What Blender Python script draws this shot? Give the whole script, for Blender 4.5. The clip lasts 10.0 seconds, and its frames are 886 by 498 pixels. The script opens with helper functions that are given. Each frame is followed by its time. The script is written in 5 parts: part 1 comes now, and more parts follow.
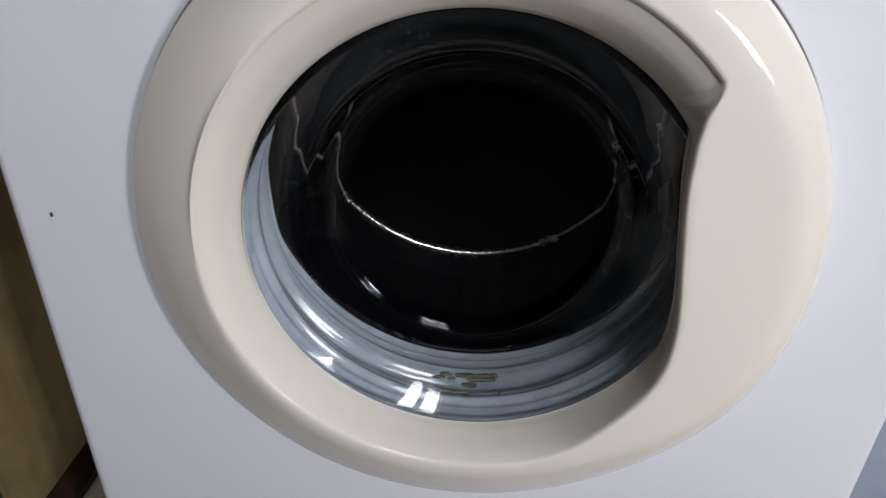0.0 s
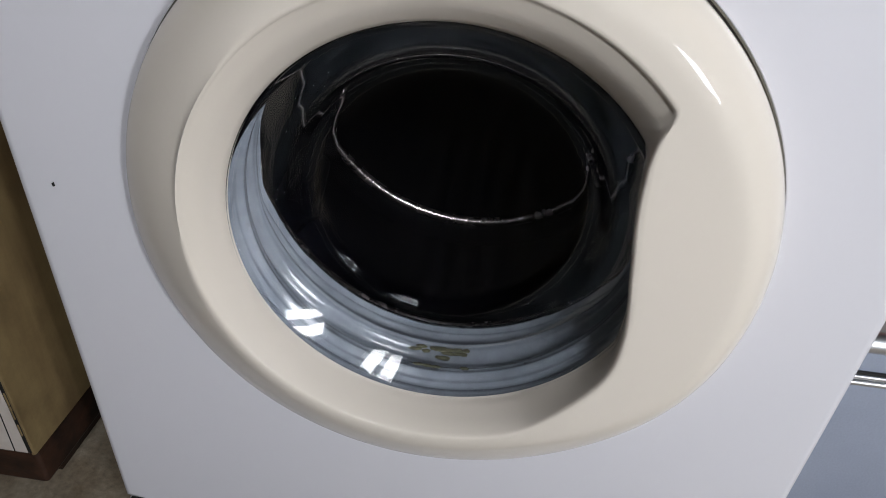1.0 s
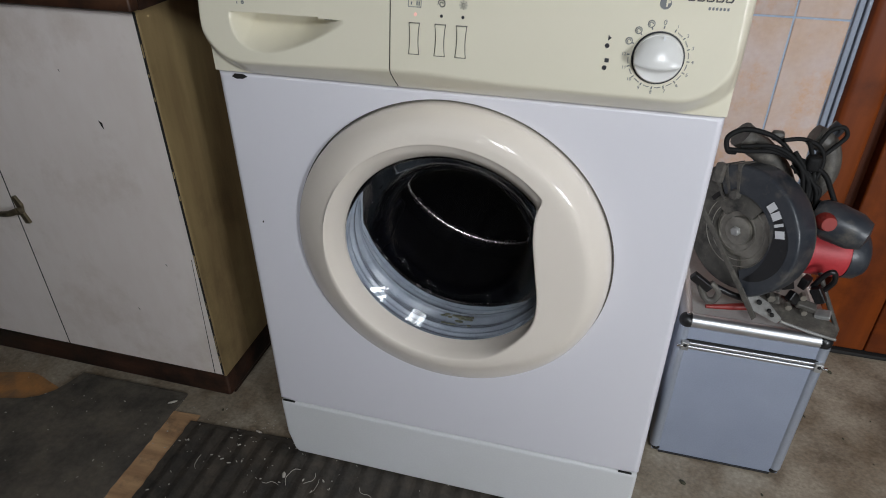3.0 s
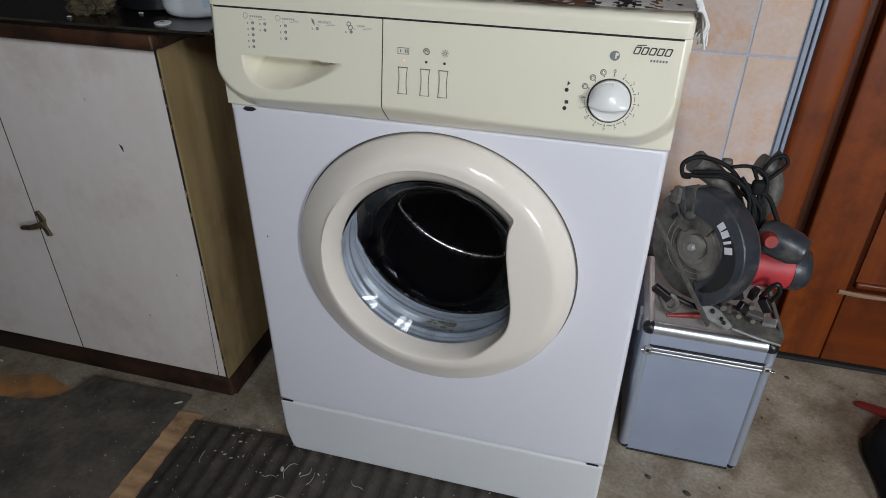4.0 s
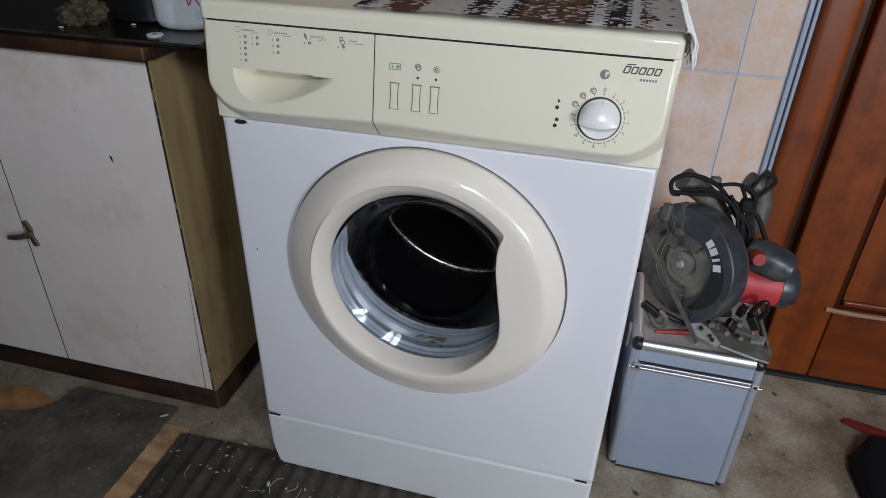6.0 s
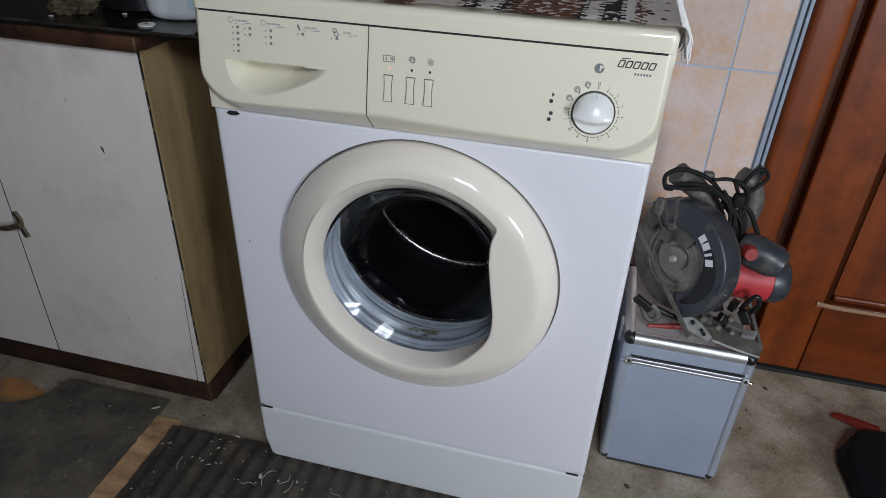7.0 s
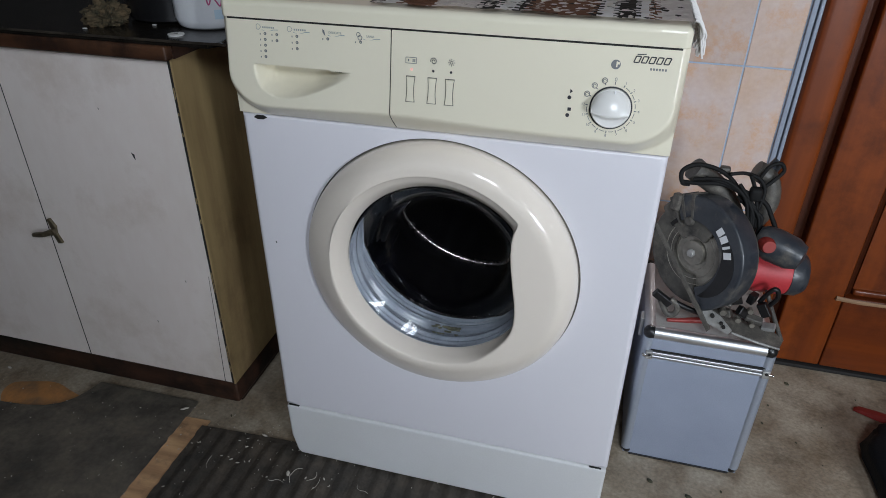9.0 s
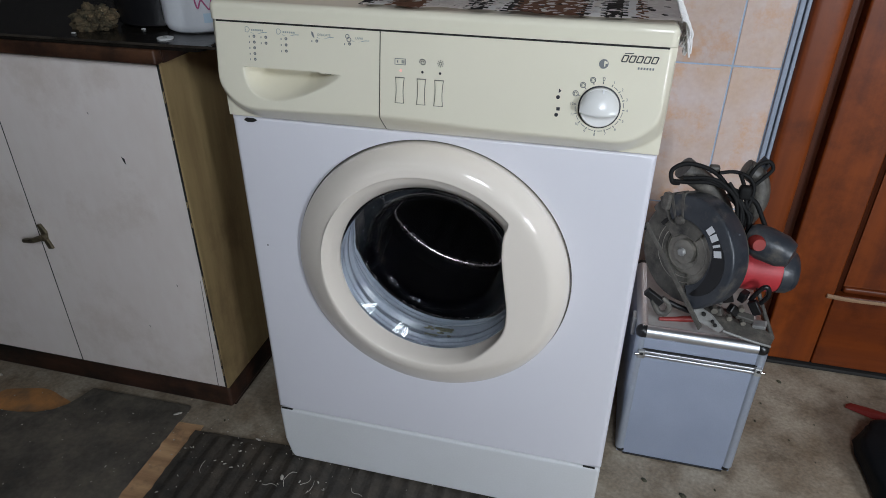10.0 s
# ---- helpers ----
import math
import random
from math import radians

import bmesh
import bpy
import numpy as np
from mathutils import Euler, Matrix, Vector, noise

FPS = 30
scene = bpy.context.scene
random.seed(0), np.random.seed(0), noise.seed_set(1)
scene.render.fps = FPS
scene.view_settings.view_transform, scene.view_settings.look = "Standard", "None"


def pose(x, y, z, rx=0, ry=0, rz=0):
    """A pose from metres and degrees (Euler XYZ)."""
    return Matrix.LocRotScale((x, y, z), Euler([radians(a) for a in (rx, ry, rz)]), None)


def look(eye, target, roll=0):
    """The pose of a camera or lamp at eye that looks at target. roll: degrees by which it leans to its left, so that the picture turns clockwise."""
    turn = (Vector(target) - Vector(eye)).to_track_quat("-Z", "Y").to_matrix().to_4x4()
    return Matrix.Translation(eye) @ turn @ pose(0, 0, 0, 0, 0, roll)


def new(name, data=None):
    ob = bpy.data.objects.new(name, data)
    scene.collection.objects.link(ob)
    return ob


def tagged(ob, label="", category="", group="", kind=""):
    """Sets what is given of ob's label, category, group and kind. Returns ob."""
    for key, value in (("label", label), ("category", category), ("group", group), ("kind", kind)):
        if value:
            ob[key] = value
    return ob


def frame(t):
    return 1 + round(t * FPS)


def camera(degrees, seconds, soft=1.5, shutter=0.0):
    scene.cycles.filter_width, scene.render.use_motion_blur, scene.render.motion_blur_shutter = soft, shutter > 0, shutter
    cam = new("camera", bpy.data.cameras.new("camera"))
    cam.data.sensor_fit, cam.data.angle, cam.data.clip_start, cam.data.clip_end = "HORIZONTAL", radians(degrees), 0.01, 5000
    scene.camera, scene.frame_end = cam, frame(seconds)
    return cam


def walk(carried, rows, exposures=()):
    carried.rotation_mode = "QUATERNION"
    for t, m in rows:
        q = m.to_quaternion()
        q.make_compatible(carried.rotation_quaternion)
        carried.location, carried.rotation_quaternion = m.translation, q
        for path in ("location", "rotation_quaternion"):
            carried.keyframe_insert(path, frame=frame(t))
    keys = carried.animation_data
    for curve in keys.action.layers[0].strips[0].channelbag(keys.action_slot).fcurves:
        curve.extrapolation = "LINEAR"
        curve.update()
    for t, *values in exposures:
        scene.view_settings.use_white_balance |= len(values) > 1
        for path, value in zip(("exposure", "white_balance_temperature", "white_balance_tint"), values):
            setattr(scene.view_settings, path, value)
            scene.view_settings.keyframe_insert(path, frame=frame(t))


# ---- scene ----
cam = camera(67.5, 10.0, soft=0.9, shutter=0.25)
PATH = [
    (0, (0.001, -0.366, 0.686), (-0.088, 1.384, -0.278), 1.6),
    (0.3, (-0.005, -0.37, 0.702), (-0.158, 1.341, -0.322), 3.1),
    (0.5, (-0.006, -0.364, 0.71), (-0.108, 1.308, -0.383), 3.4),
    (0.7, (0.004, -0.358, 0.722), (-0.075, 1.28, -0.423), 3.9),
    (1, (0.036, -0.366, 0.729), (-0.115, 1.283, -0.394), 3.9),
    (1.2, (0.056, -0.375, 0.73), (-0.136, 1.286, -0.367), 4.8),
    (1.5, (0.058, -0.411, 0.777), (-0.255, 1.247, -0.296), -0.7),
    (1.7, (0.072, -0.445, 0.81), (-0.254, 1.217, -0.255), -0.5),
    (2, (0.103, -0.514, 0.844), (-0.181, 1.169, -0.199), 1.8),
    (2.3, (0.135, -0.584, 0.888), (-0.225, 1.093, -0.14), 0.9),
    (2.5, (0.147, -0.627, 0.917), (-0.262, 1.009, -0.159), -0.7),
    (2.7, (0.164, -0.661, 0.938), (-0.284, 0.946, -0.166), -0.4),
    (3.8, (0.22, -0.783, 1.036), (-0.208, 0.859, -0.023), 0.9),
    (4, (0.223, -0.79, 1.033), (-0.208, 0.848, -0.031), 0.6),
    (4.5, (0.224, -0.787, 1.032), (-0.159, 0.873, -0.015), 1.9),
    (5, (0.225, -0.786, 1.034), (-0.133, 0.882, -0.011), 2.2),
    (5.5, (0.224, -0.788, 1.036), (-0.194, 0.876, 0.008), 1.4),
    (7, (0.224, -0.786, 1.036), (-0.164, 0.872, -0.014), 2.3),
    (7.5, (0.226, -0.79, 1.03), (-0.171, 0.859, -0.03), 2.6),
    (8, (0.222, -0.805, 1.034), (-0.158, 0.842, -0.035), 2.7),
    (8.5, (0.222, -0.817, 1.033), (-0.197, 0.835, -0.014), 0.7),
    (9, (0.221, -0.818, 1.033), (-0.214, 0.842, 0.005), 0.6),
    (9.5, (0.223, -0.82, 1.03), (-0.202, 0.839, -0.004), -0.2),
    (10, (0.226, -0.82, 1.03), (-0.194, 0.85, 0.012), 0.3),
]
walk(cam, [(t, look(eye, target, roll)) for t, eye, target, roll in PATH],
     exposures=[(0, 0.29, 6500, 12), (0.8, 0.25, 6550, 12), (1.7, 0.05, 6750, 13), (2.5, -0.08, 6600, 12), (4, 0.0, 6350, 10.5), (5.5, 0.0, 6250, 11), (7.5, -0.02, 6150, 10.5), (10, -0.02, 6150, 10.5)])

# ---------------------------------------------------------------- light
world = bpy.data.worlds.new("world")
scene.world = world
world.use_nodes = True
wn, wl = world.node_tree.nodes, world.node_tree.links
sky = wn.new("ShaderNodeTexSky")
sky.sky_type, sky.sun_disc = "NISHITA", False
sky.sun_elevation, sky.sun_rotation = radians(40), radians(150)
wl.new(sky.outputs[0], wn["Background"].inputs[0])
wn["Background"].inputs[1].default_value = 0.10

# room: x -2.1..2.4, y -1.9..0.565, z 0..2.6
RX0, RX1, RY0, RY1, RZ = -2.1, 2.4, -1.9, 0.565, 2.6
WIN_A = (0.31, 0.93, 1.60, 2.30)      # in the wall behind the camera: x0, x1, z0, z1
WIN_B = (1.49, 2.11, 0.67, 1.37)      # low in the same wall, further to the right


def window_lamp(name, place, target, sx, sz, watts, colour):
    data = bpy.data.lights.new(name, "AREA")
    data.shape, data.size, data.size_y, data.energy, data.color = "RECTANGLE", sx, sz, watts, colour
    ob = new(name, data)
    ob.matrix_world = look(place, target)
    return ob


window_lamp("window_light", (0.62, RY0 - 0.02, 1.95), (0.62, 0, 1.95), 0.56, 0.64, 42, (0.90, 0.955, 1.0))
window_lamp("window_light", (1.80, RY0 - 0.02, 1.02), (1.80, 0, 1.02), 0.56, 0.64, 69, (0.90, 0.955, 1.0))


# ---------------------------------------------------------------- materials
def material(name, base, rough=0.5, metal=0.0, second=None, scale=8.0, mix=0.5, fine=120.0, bump=0.05, stretch=(1, 1, 1), coat=0.0, spec=0.5, dirt=None, dirt_scale=5.0, dirt_edge=(0.55, 0.75), rvar=0.1, per_piece=0.0, coat_rough=0.05, grit=0.12):
    """A surface with colour variation at two scales, fine relief and varied gloss."""
    m = bpy.data.materials.new(name)
    m.use_nodes = True
    n, l = m.node_tree.nodes, m.node_tree.links
    p = n["Principled BSDF"]
    tc = n.new("ShaderNodeTexCoord")
    mp = n.new("ShaderNodeMapping")
    mp.inputs["Scale"].default_value = stretch
    l.new(tc.outputs["Object"], mp.inputs[0])
    big = n.new("ShaderNodeTexNoise")
    big.inputs["Scale"].default_value, big.inputs["Detail"].default_value, big.inputs["Roughness"].default_value = scale, 6, 0.6
    l.new(mp.outputs[0], big.inputs["Vector"])
    small = n.new("ShaderNodeTexNoise")
    small.inputs["Scale"].default_value, small.inputs["Detail"].default_value = fine, 3
    l.new(mp.outputs[0], small.inputs["Vector"])
    second = second or tuple(c * 0.82 for c in base)
    ramp = n.new("ShaderNodeMapRange")
    ramp.inputs["From Min"].default_value, ramp.inputs["From Max"].default_value, ramp.inputs["To Max"].default_value = 0.35, 0.68, mix
    l.new(big.outputs["Fac"], ramp.inputs["Value"])
    col = n.new("ShaderNodeMix")
    col.data_type = "RGBA"
    col.inputs["A"].default_value, col.inputs["B"].default_value = (*base, 1), (*second, 1)
    l.new(ramp.outputs[0], col.inputs["Factor"])
    out = col.outputs["Result"]
    grain = n.new("ShaderNodeMix")
    grain.data_type, grain.blend_type = "RGBA", "OVERLAY"
    grain.inputs["Factor"].default_value = grit
    l.new(out, grain.inputs["A"])
    l.new(small.outputs["Fac"], grain.inputs["B"])
    out = grain.outputs["Result"]
    if dirt:
        dn = n.new("ShaderNodeTexNoise")
        dn.inputs["Scale"].default_value, dn.inputs["Detail"].default_value, dn.inputs["Roughness"].default_value = dirt_scale, 9, 0.7
        l.new(tc.outputs["Object"], dn.inputs["Vector"])
        dr = n.new("ShaderNodeMapRange")
        dr.inputs["From Min"].default_value, dr.inputs["From Max"].default_value, dr.inputs["To Max"].default_value = *dirt_edge, 0.85
        l.new(dn.outputs["Fac"], dr.inputs["Value"])
        dm = n.new("ShaderNodeMix")
        dm.data_type = "RGBA"
        dm.inputs["B"].default_value = (*dirt, 1)
        l.new(dr.outputs[0], dm.inputs["Factor"])
        l.new(out, dm.inputs["A"])
        out = dm.outputs["Result"]
    if per_piece:
        oi = n.new("ShaderNodeObjectInfo")
        hs = n.new("ShaderNodeHueSaturation")
        vr = n.new("ShaderNodeMapRange")
        vr.inputs["To Min"].default_value, vr.inputs["To Max"].default_value = 1 - per_piece, 1 + per_piece
        l.new(oi.outputs["Random"], vr.inputs["Value"])
        l.new(vr.outputs[0], hs.inputs["Value"])
        l.new(out, hs.inputs["Color"])
        out = hs.outputs[0]
    l.new(out, p.inputs["Base Color"])
    rr = n.new("ShaderNodeMapRange")
    rr.inputs["To Min"].default_value, rr.inputs["To Max"].default_value = max(0.03, rough - rvar), min(1, rough + rvar)
    l.new(big.outputs["Fac"], rr.inputs["Value"])
    l.new(rr.outputs[0], p.inputs["Roughness"])
    p.inputs["Metallic"].default_value = metal
    p.inputs["Specular IOR Level"].default_value = spec
    p.inputs["Coat Weight"].default_value = coat
    p.inputs["Coat Roughness"].default_value = coat_rough
    if bump:
        b = n.new("ShaderNodeBump")
        b.inputs["Strength"].default_value, b.inputs["Distance"].default_value = bump, 0.004
        l.new(small.outputs["Fac"], b.inputs["Height"])
        l.new(b.outputs[0], p.inputs["Normal"])
    return m


def plain(name, base, rough=0.5, metal=0.0, glow=0.0):
    m = bpy.data.materials.new(name)
    m.use_nodes = True
    p = m.node_tree.nodes["Principled BSDF"]
    p.inputs["Base Color"].default_value, p.inputs["Roughness"].default_value, p.inputs["Metallic"].default_value = (*base, 1), rough, metal
    if glow:
        p.inputs["Emission Color"].default_value, p.inputs["Emission Strength"].default_value = (*base, 1), glow
    return m


def glass(name, tint=(0.95, 0.97, 1.0), rough=0.0):
    m = plain(name, tint, rough)
    p = m.node_tree.nodes["Principled BSDF"]
    p.inputs["Transmission Weight"].default_value, p.inputs["IOR"].default_value = 1.0, 1.31
    return m


def wood_grain(name, base, second, axis, scale=9.0, rough=0.42, coat=0.10):
    """Varnished wood, its grain along the axis 'x', 'y' or 'z'."""
    st = {"x": (0.06, 1, 1), "y": (1, 0.06, 1), "z": (1, 1, 0.06)}[axis]
    return material(name, base, rough, second=second, scale=scale * 2, mix=0.9, fine=90, bump=0.06, stretch=st, coat=coat, rvar=0.12, spec=0.3, dirt=tuple(c * 0.4 for c in second), dirt_scale=6.5, dirt_edge=(0.47, 0.72))


M_ENAMEL = material("white_enamel", (0.768, 0.757, 0.805), 0.30, second=(0.758, 0.748, 0.795), scale=2, mix=0.4, fine=400, bump=0.003, coat=0.2, rvar=0.012, grit=0.01, coat_rough=0.08)
M_CREAM = material("cream_plastic", (0.79, 0.745, 0.60), 0.45, second=(0.775, 0.725, 0.575), scale=4, mix=0.6, fine=500, bump=0.003, coat=0.7, rvar=0.05, grit=0.02, spec=0.2, coat_rough=0.05)
M_RINGP = material("door_plastic", (0.842, 0.768, 0.68), 0.5, second=(0.828, 0.752, 0.66), scale=4, mix=0.6, fine=500, bump=0.0, coat=0.75, rvar=0.04, grit=0.02, spec=0.15, coat_rough=0.03)
M_KNOB = material("white_plastic", (0.80, 0.79, 0.76), 0.25, scale=10, mix=0.2, fine=500, bump=0.004, coat=0.2, rvar=0.04, grit=0.02)
M_KICK = material("kick_plastic", (0.75, 0.755, 0.765), 0.35, second=(0.71, 0.715, 0.71), scale=7, mix=0.7, fine=300, bump=0.01, dirt=(0.45, 0.42, 0.34), dirt_scale=9, dirt_edge=(0.66, 0.9))
M_DARK = plain("dark_gap", (0.012, 0.011, 0.010), 0.8)
M_INK = plain("black_print", (0.03, 0.03, 0.035), 0.5)
M_GREYINK = plain("grey_print", (0.17, 0.18, 0.185), 0.5)
M_BLUEINK = plain("blue_print", (0.24, 0.31, 0.33), 0.5)
M_FAINT = plain("faint_print", (0.30, 0.33, 0.32), 0.5)
M_SLATE = plain("button_outline", (0.12, 0.11, 0.09), 0.6)
M_LED = plain("red_lamp", (0.90, 0.42, 0.36), 0.4, glow=0.55)
M_GLASS = glass("door_glass", (0.96, 0.975, 0.99))
M_RUBBER = material("grey_rubber", (0.165, 0.180, 0.205), 0.15, second=(0.085, 0.094, 0.110), scale=14, mix=0.7, fine=160, bump=0.025, rvar=0.06, dirt=(0.09, 0.085, 0.06), dirt_scale=16, dirt_edge=(0.66, 0.85))
M_DRUM = material("drum_steel", (0.90, 0.79, 0.78), 0.26, metal=1.0, second=(0.60, 0.52, 0.51), scale=30, mix=1.0, fine=90, bump=0.25)
# Steel drum inside, its deep shade put into a near-black colour.
M_TUB = material("drum_shade_black", (0.002, 0.002, 0.003), 0.5, spec=0.03, scale=6, fine=200, bump=0.02)
M_MOULD = material("black_mould", (0.035, 0.035, 0.022), 0.7, second=(0.09, 0.085, 0.045), scale=60, mix=0.9, fine=300, bump=0.3)

M_CONCRETE = material("concrete", (0.44, 0.378, 0.29), 0.7, second=(0.20, 0.145, 0.09), scale=8, mix=1.0, fine=140, bump=0.3, dirt=(0.10, 0.068, 0.040), dirt_scale=13, dirt_edge=(0.52, 0.74), grit=0.45)
M_MAT = material("black_rubber_mat", (0.031, 0.028, 0.024), 0.65, second=(0.085, 0.070, 0.054), scale=13, mix=1.0, fine=110, bump=0.4, dirt=(0.12, 0.095, 0.070), dirt_scale=15, dirt_edge=(0.52, 0.80), grit=0.35)
# Paler copy of the mat rubber, used for the left mat.
M_MATPALE = material("paler_rubber_mat", (0.060, 0.054, 0.046), 0.7, second=(0.160, 0.136, 0.105), scale=11, mix=1.0, fine=110, bump=0.4, dirt=(0.15, 0.115, 0.080), dirt_scale=13, dirt_edge=(0.54, 0.80), grit=0.4)
M_LINO = material("worn_brown_board", (0.66, 0.41, 0.215), 0.65, second=(0.34, 0.19, 0.095), scale=34, mix=1.0, fine=120, bump=0.2, stretch=(0.15, 1, 1), dirt=(0.08, 0.06, 0.045), dirt_scale=22, dirt_edge=(0.52, 0.75))
M_PATCH = material("worn_orange_paint", (0.56, 0.255, 0.08), 0.6, second=(0.27, 0.15, 0.07), scale=22, mix=1.0, fine=80, bump=0.2, dirt=(0.16, 0.12, 0.085), dirt_scale=16, dirt_edge=(0.5, 0.72))
M_CABW = material("aged_white_board", (0.78, 0.715, 0.675), 0.5, second=(0.70, 0.635, 0.59), scale=3, mix=0.8, fine=60, bump=0.03, stretch=(1, 1, 0.4), dirt=(0.42, 0.33, 0.25), dirt_scale=4.5, dirt_edge=(0.52, 0.88))
# Yellowed, stained board, browned further for the shade beside the machine.
M_CABY = material("yellowed_shaded_board", (0.45, 0.335, 0.16), 0.5, second=(0.17, 0.108, 0.05), scale=7, mix=1.0, fine=60, bump=0.04, stretch=(1, 1, 0.15), dirt=(0.09, 0.055, 0.028), dirt_scale=4.5, dirt_edge=(0.50, 0.78))
M_PLINTH = material("dark_brown_wood", (0.012, 0.006, 0.004), 0.55, second=(0.062, 0.025, 0.013), scale=24, mix=0.9, fine=70, bump=0.2, stretch=(0.2, 1, 1), dirt=(0.006, 0.004, 0.003), dirt_scale=14, dirt_edge=(0.46, 0.62))
M_EDGEW = material("worn_red_brown_wood", (0.034, 0.013, 0.007), 0.45, second=(0.105, 0.048, 0.024), scale=26, mix=0.8, fine=70, bump=0.12, stretch=(0.12, 1, 1), dirt=(0.010, 0.006, 0.005), dirt_scale=12, dirt_edge=(0.44, 0.60))
M_TOP = material("dark_worktop", (0.007, 0.006, 0.005), 0.20, spec=0.5, dirt=(0.07, 0.055, 0.038), dirt_scale=14, dirt_edge=(0.62, 0.88), second=(0.018, 0.015, 0.012), scale=12, mix=0.8, fine=90, bump=0.06, rvar=0.15)
M_TOPLIP = material("worn_slab_lip", (0.050, 0.042, 0.034), 0.25, second=(0.012, 0.010, 0.008), scale=30, mix=1.0, fine=120, bump=0.1)
M_BRASS = material("tarnished_brass", (0.24, 0.20, 0.13), 0.45, metal=0.8, second=(0.10, 0.085, 0.06), scale=60, mix=0.9, fine=300, bump=0.1)
M_TILE = material("marbled_tile", (0.57, 0.41, 0.305), 0.16, second=(0.63, 0.545, 0.53), scale=5.5, mix=1.0, fine=120, bump=0.004, coat=0.3, rvar=0.04, dirt=(0.60, 0.31, 0.13), dirt_scale=6.5, dirt_edge=(0.50, 0.66), per_piece=0.07)
M_GROUT = material("blue_grey_grout", (0.36, 0.45, 0.57), 0.7, scale=20, fine=200, bump=0.1)
M_STRIP = material("grey_edge_strip", (0.29, 0.33, 0.40), 0.55, second=(0.22, 0.25, 0.31), scale=12, fine=200, bump=0.02)
M_WOODZ = wood_grain("varnished_pine_upright", (0.205, 0.043, 0.005), (0.100, 0.019, 0.003), "z")
M_WOODX = wood_grain("varnished_pine_rail", (0.158, 0.032, 0.004), (0.080, 0.015, 0.003), "x")
# The same pine, darkened for the shade in rebate, panel grooves and backing.
M_WOODD = wood_grain("shaded_pine_recess", (0.070, 0.016, 0.004), (0.034, 0.008, 0.003), "z")
M_RAWWOOD = material("chipped_bare_wood", (0.30, 0.18, 0.10), 0.6, scale=20, fine=90, bump=0.1)
# For unseen walls and ceiling: near black, to cut bounce and glass reflections.
M_PLASTER = material("low_bounce_plaster", (0.050, 0.047, 0.046), 0.85, second=(0.038, 0.036, 0.034), scale=2, mix=0.8, fine=60, bump=0.08)
# For the unseen left wall: paler than the rest, to bounce some fill.
M_FILLWALL = material("fill_bounce_plaster", (0.17, 0.155, 0.14), 0.85, second=(0.13, 0.12, 0.11), scale=3, mix=0.8, fine=60, bump=0.08)
M_WHITEP = material("white_window_paint", (0.78, 0.78, 0.76), 0.35, scale=5, mix=0.3, fine=200, bump=0.02)
M_ALU = material("brushed_aluminium", (0.72, 0.73, 0.75), 0.40, metal=1.0, second=(0.60, 0.61, 0.63), scale=10, mix=0.6, fine=250, bump=0.01)
M_CASEP = material("blue_grey_panel", (0.36, 0.405, 0.51), 0.38, metal=0.25, second=(0.29, 0.33, 0.43), scale=5, mix=0.8, fine=420, bump=0.02, dirt=(0.36, 0.36, 0.36), dirt_scale=6, dirt_edge=(0.6, 0.95))
M_CASETOP = material("dusty_grey_panel", (0.42, 0.41, 0.40), 0.55, metal=0.1, second=(0.34, 0.32, 0.29), scale=8, mix=0.9, fine=200, bump=0.05, dirt=(0.25, 0.2, 0.14), dirt_scale=9)
M_CASERAIL = material("pale_aluminium_rail", (0.40, 0.45, 0.54), 0.35, metal=0.5, second=(0.42, 0.45, 0.51), scale=8, mix=0.7, fine=300, bump=0.01)
M_BLACKP = material("black_plastic", (0.008, 0.008, 0.009), 0.35, scale=20, fine=300, bump=0.03)
M_CHROME = plain("chrome", (0.75, 0.75, 0.76), 0.15, 1.0)
M_SAWGREY = material("dusty_grey_plastic", (0.022, 0.027, 0.036), 0.36, second=(0.050, 0.054, 0.060), scale=18, mix=1.0, fine=160, bump=0.08, dirt=(0.17, 0.150, 0.12), dirt_scale=26, dirt_edge=(0.54, 0.78))
M_SAWDUST = material("dust_covered_guard", (0.115, 0.106, 0.092), 0.5, second=(0.014, 0.014, 0.014), scale=24, mix=1.0, fine=160, bump=0.15, dirt=(0.27, 0.245, 0.205), dirt_scale=24, dirt_edge=(0.5, 0.75))
M_SAWRED = material("red_plastic", (0.50, 0.035, 0.045), 0.5, second=(0.38, 0.025, 0.03), scale=10, mix=0.8, fine=200, bump=0.03, dirt=(0.30, 0.12, 0.11), dirt_scale=14)
M_GUARDDUST = material("sawdust_coated_plate", (0.125, 0.117, 0.098), 0.5, second=(0.022, 0.021, 0.020), scale=22, mix=1.0, fine=160, bump=0.12, dirt=(0.22, 0.20, 0.165), dirt_scale=20, dirt_edge=(0.52, 0.8))
M_BLADE = material("dusty_steel_blade", (0.40, 0.375, 0.32), 0.32, metal=0.5, second=(0.17, 0.16, 0.14), scale=14, mix=1.0, fine=150, bump=0.05)
M_STEEL = material("worn_steel_plate", (0.52, 0.52, 0.51), 0.42, metal=0.45, second=(0.22, 0.215, 0.20), scale=22, mix=1.0, fine=150, bump=0.08)
M_CABLE = material("black_cable", (0.007, 0.007, 0.007), 0.7, spec=0.25, scale=30, fine=200, bump=0.03)
M_WHITEPRINT = plain("white_print", (0.72, 0.73, 0.74), 0.5)
M_REDMAT = material("red_tool", (0.27, 0.026, 0.020), 0.45, scale=20, fine=200, bump=0.03)
M_BAG = material("black_fabric", (0.005, 0.008, 0.010), 0.55, spec=0.15, second=(0.008, 0.010, 0.012), scale=18, mix=0.8, fine=350, bump=0.2)
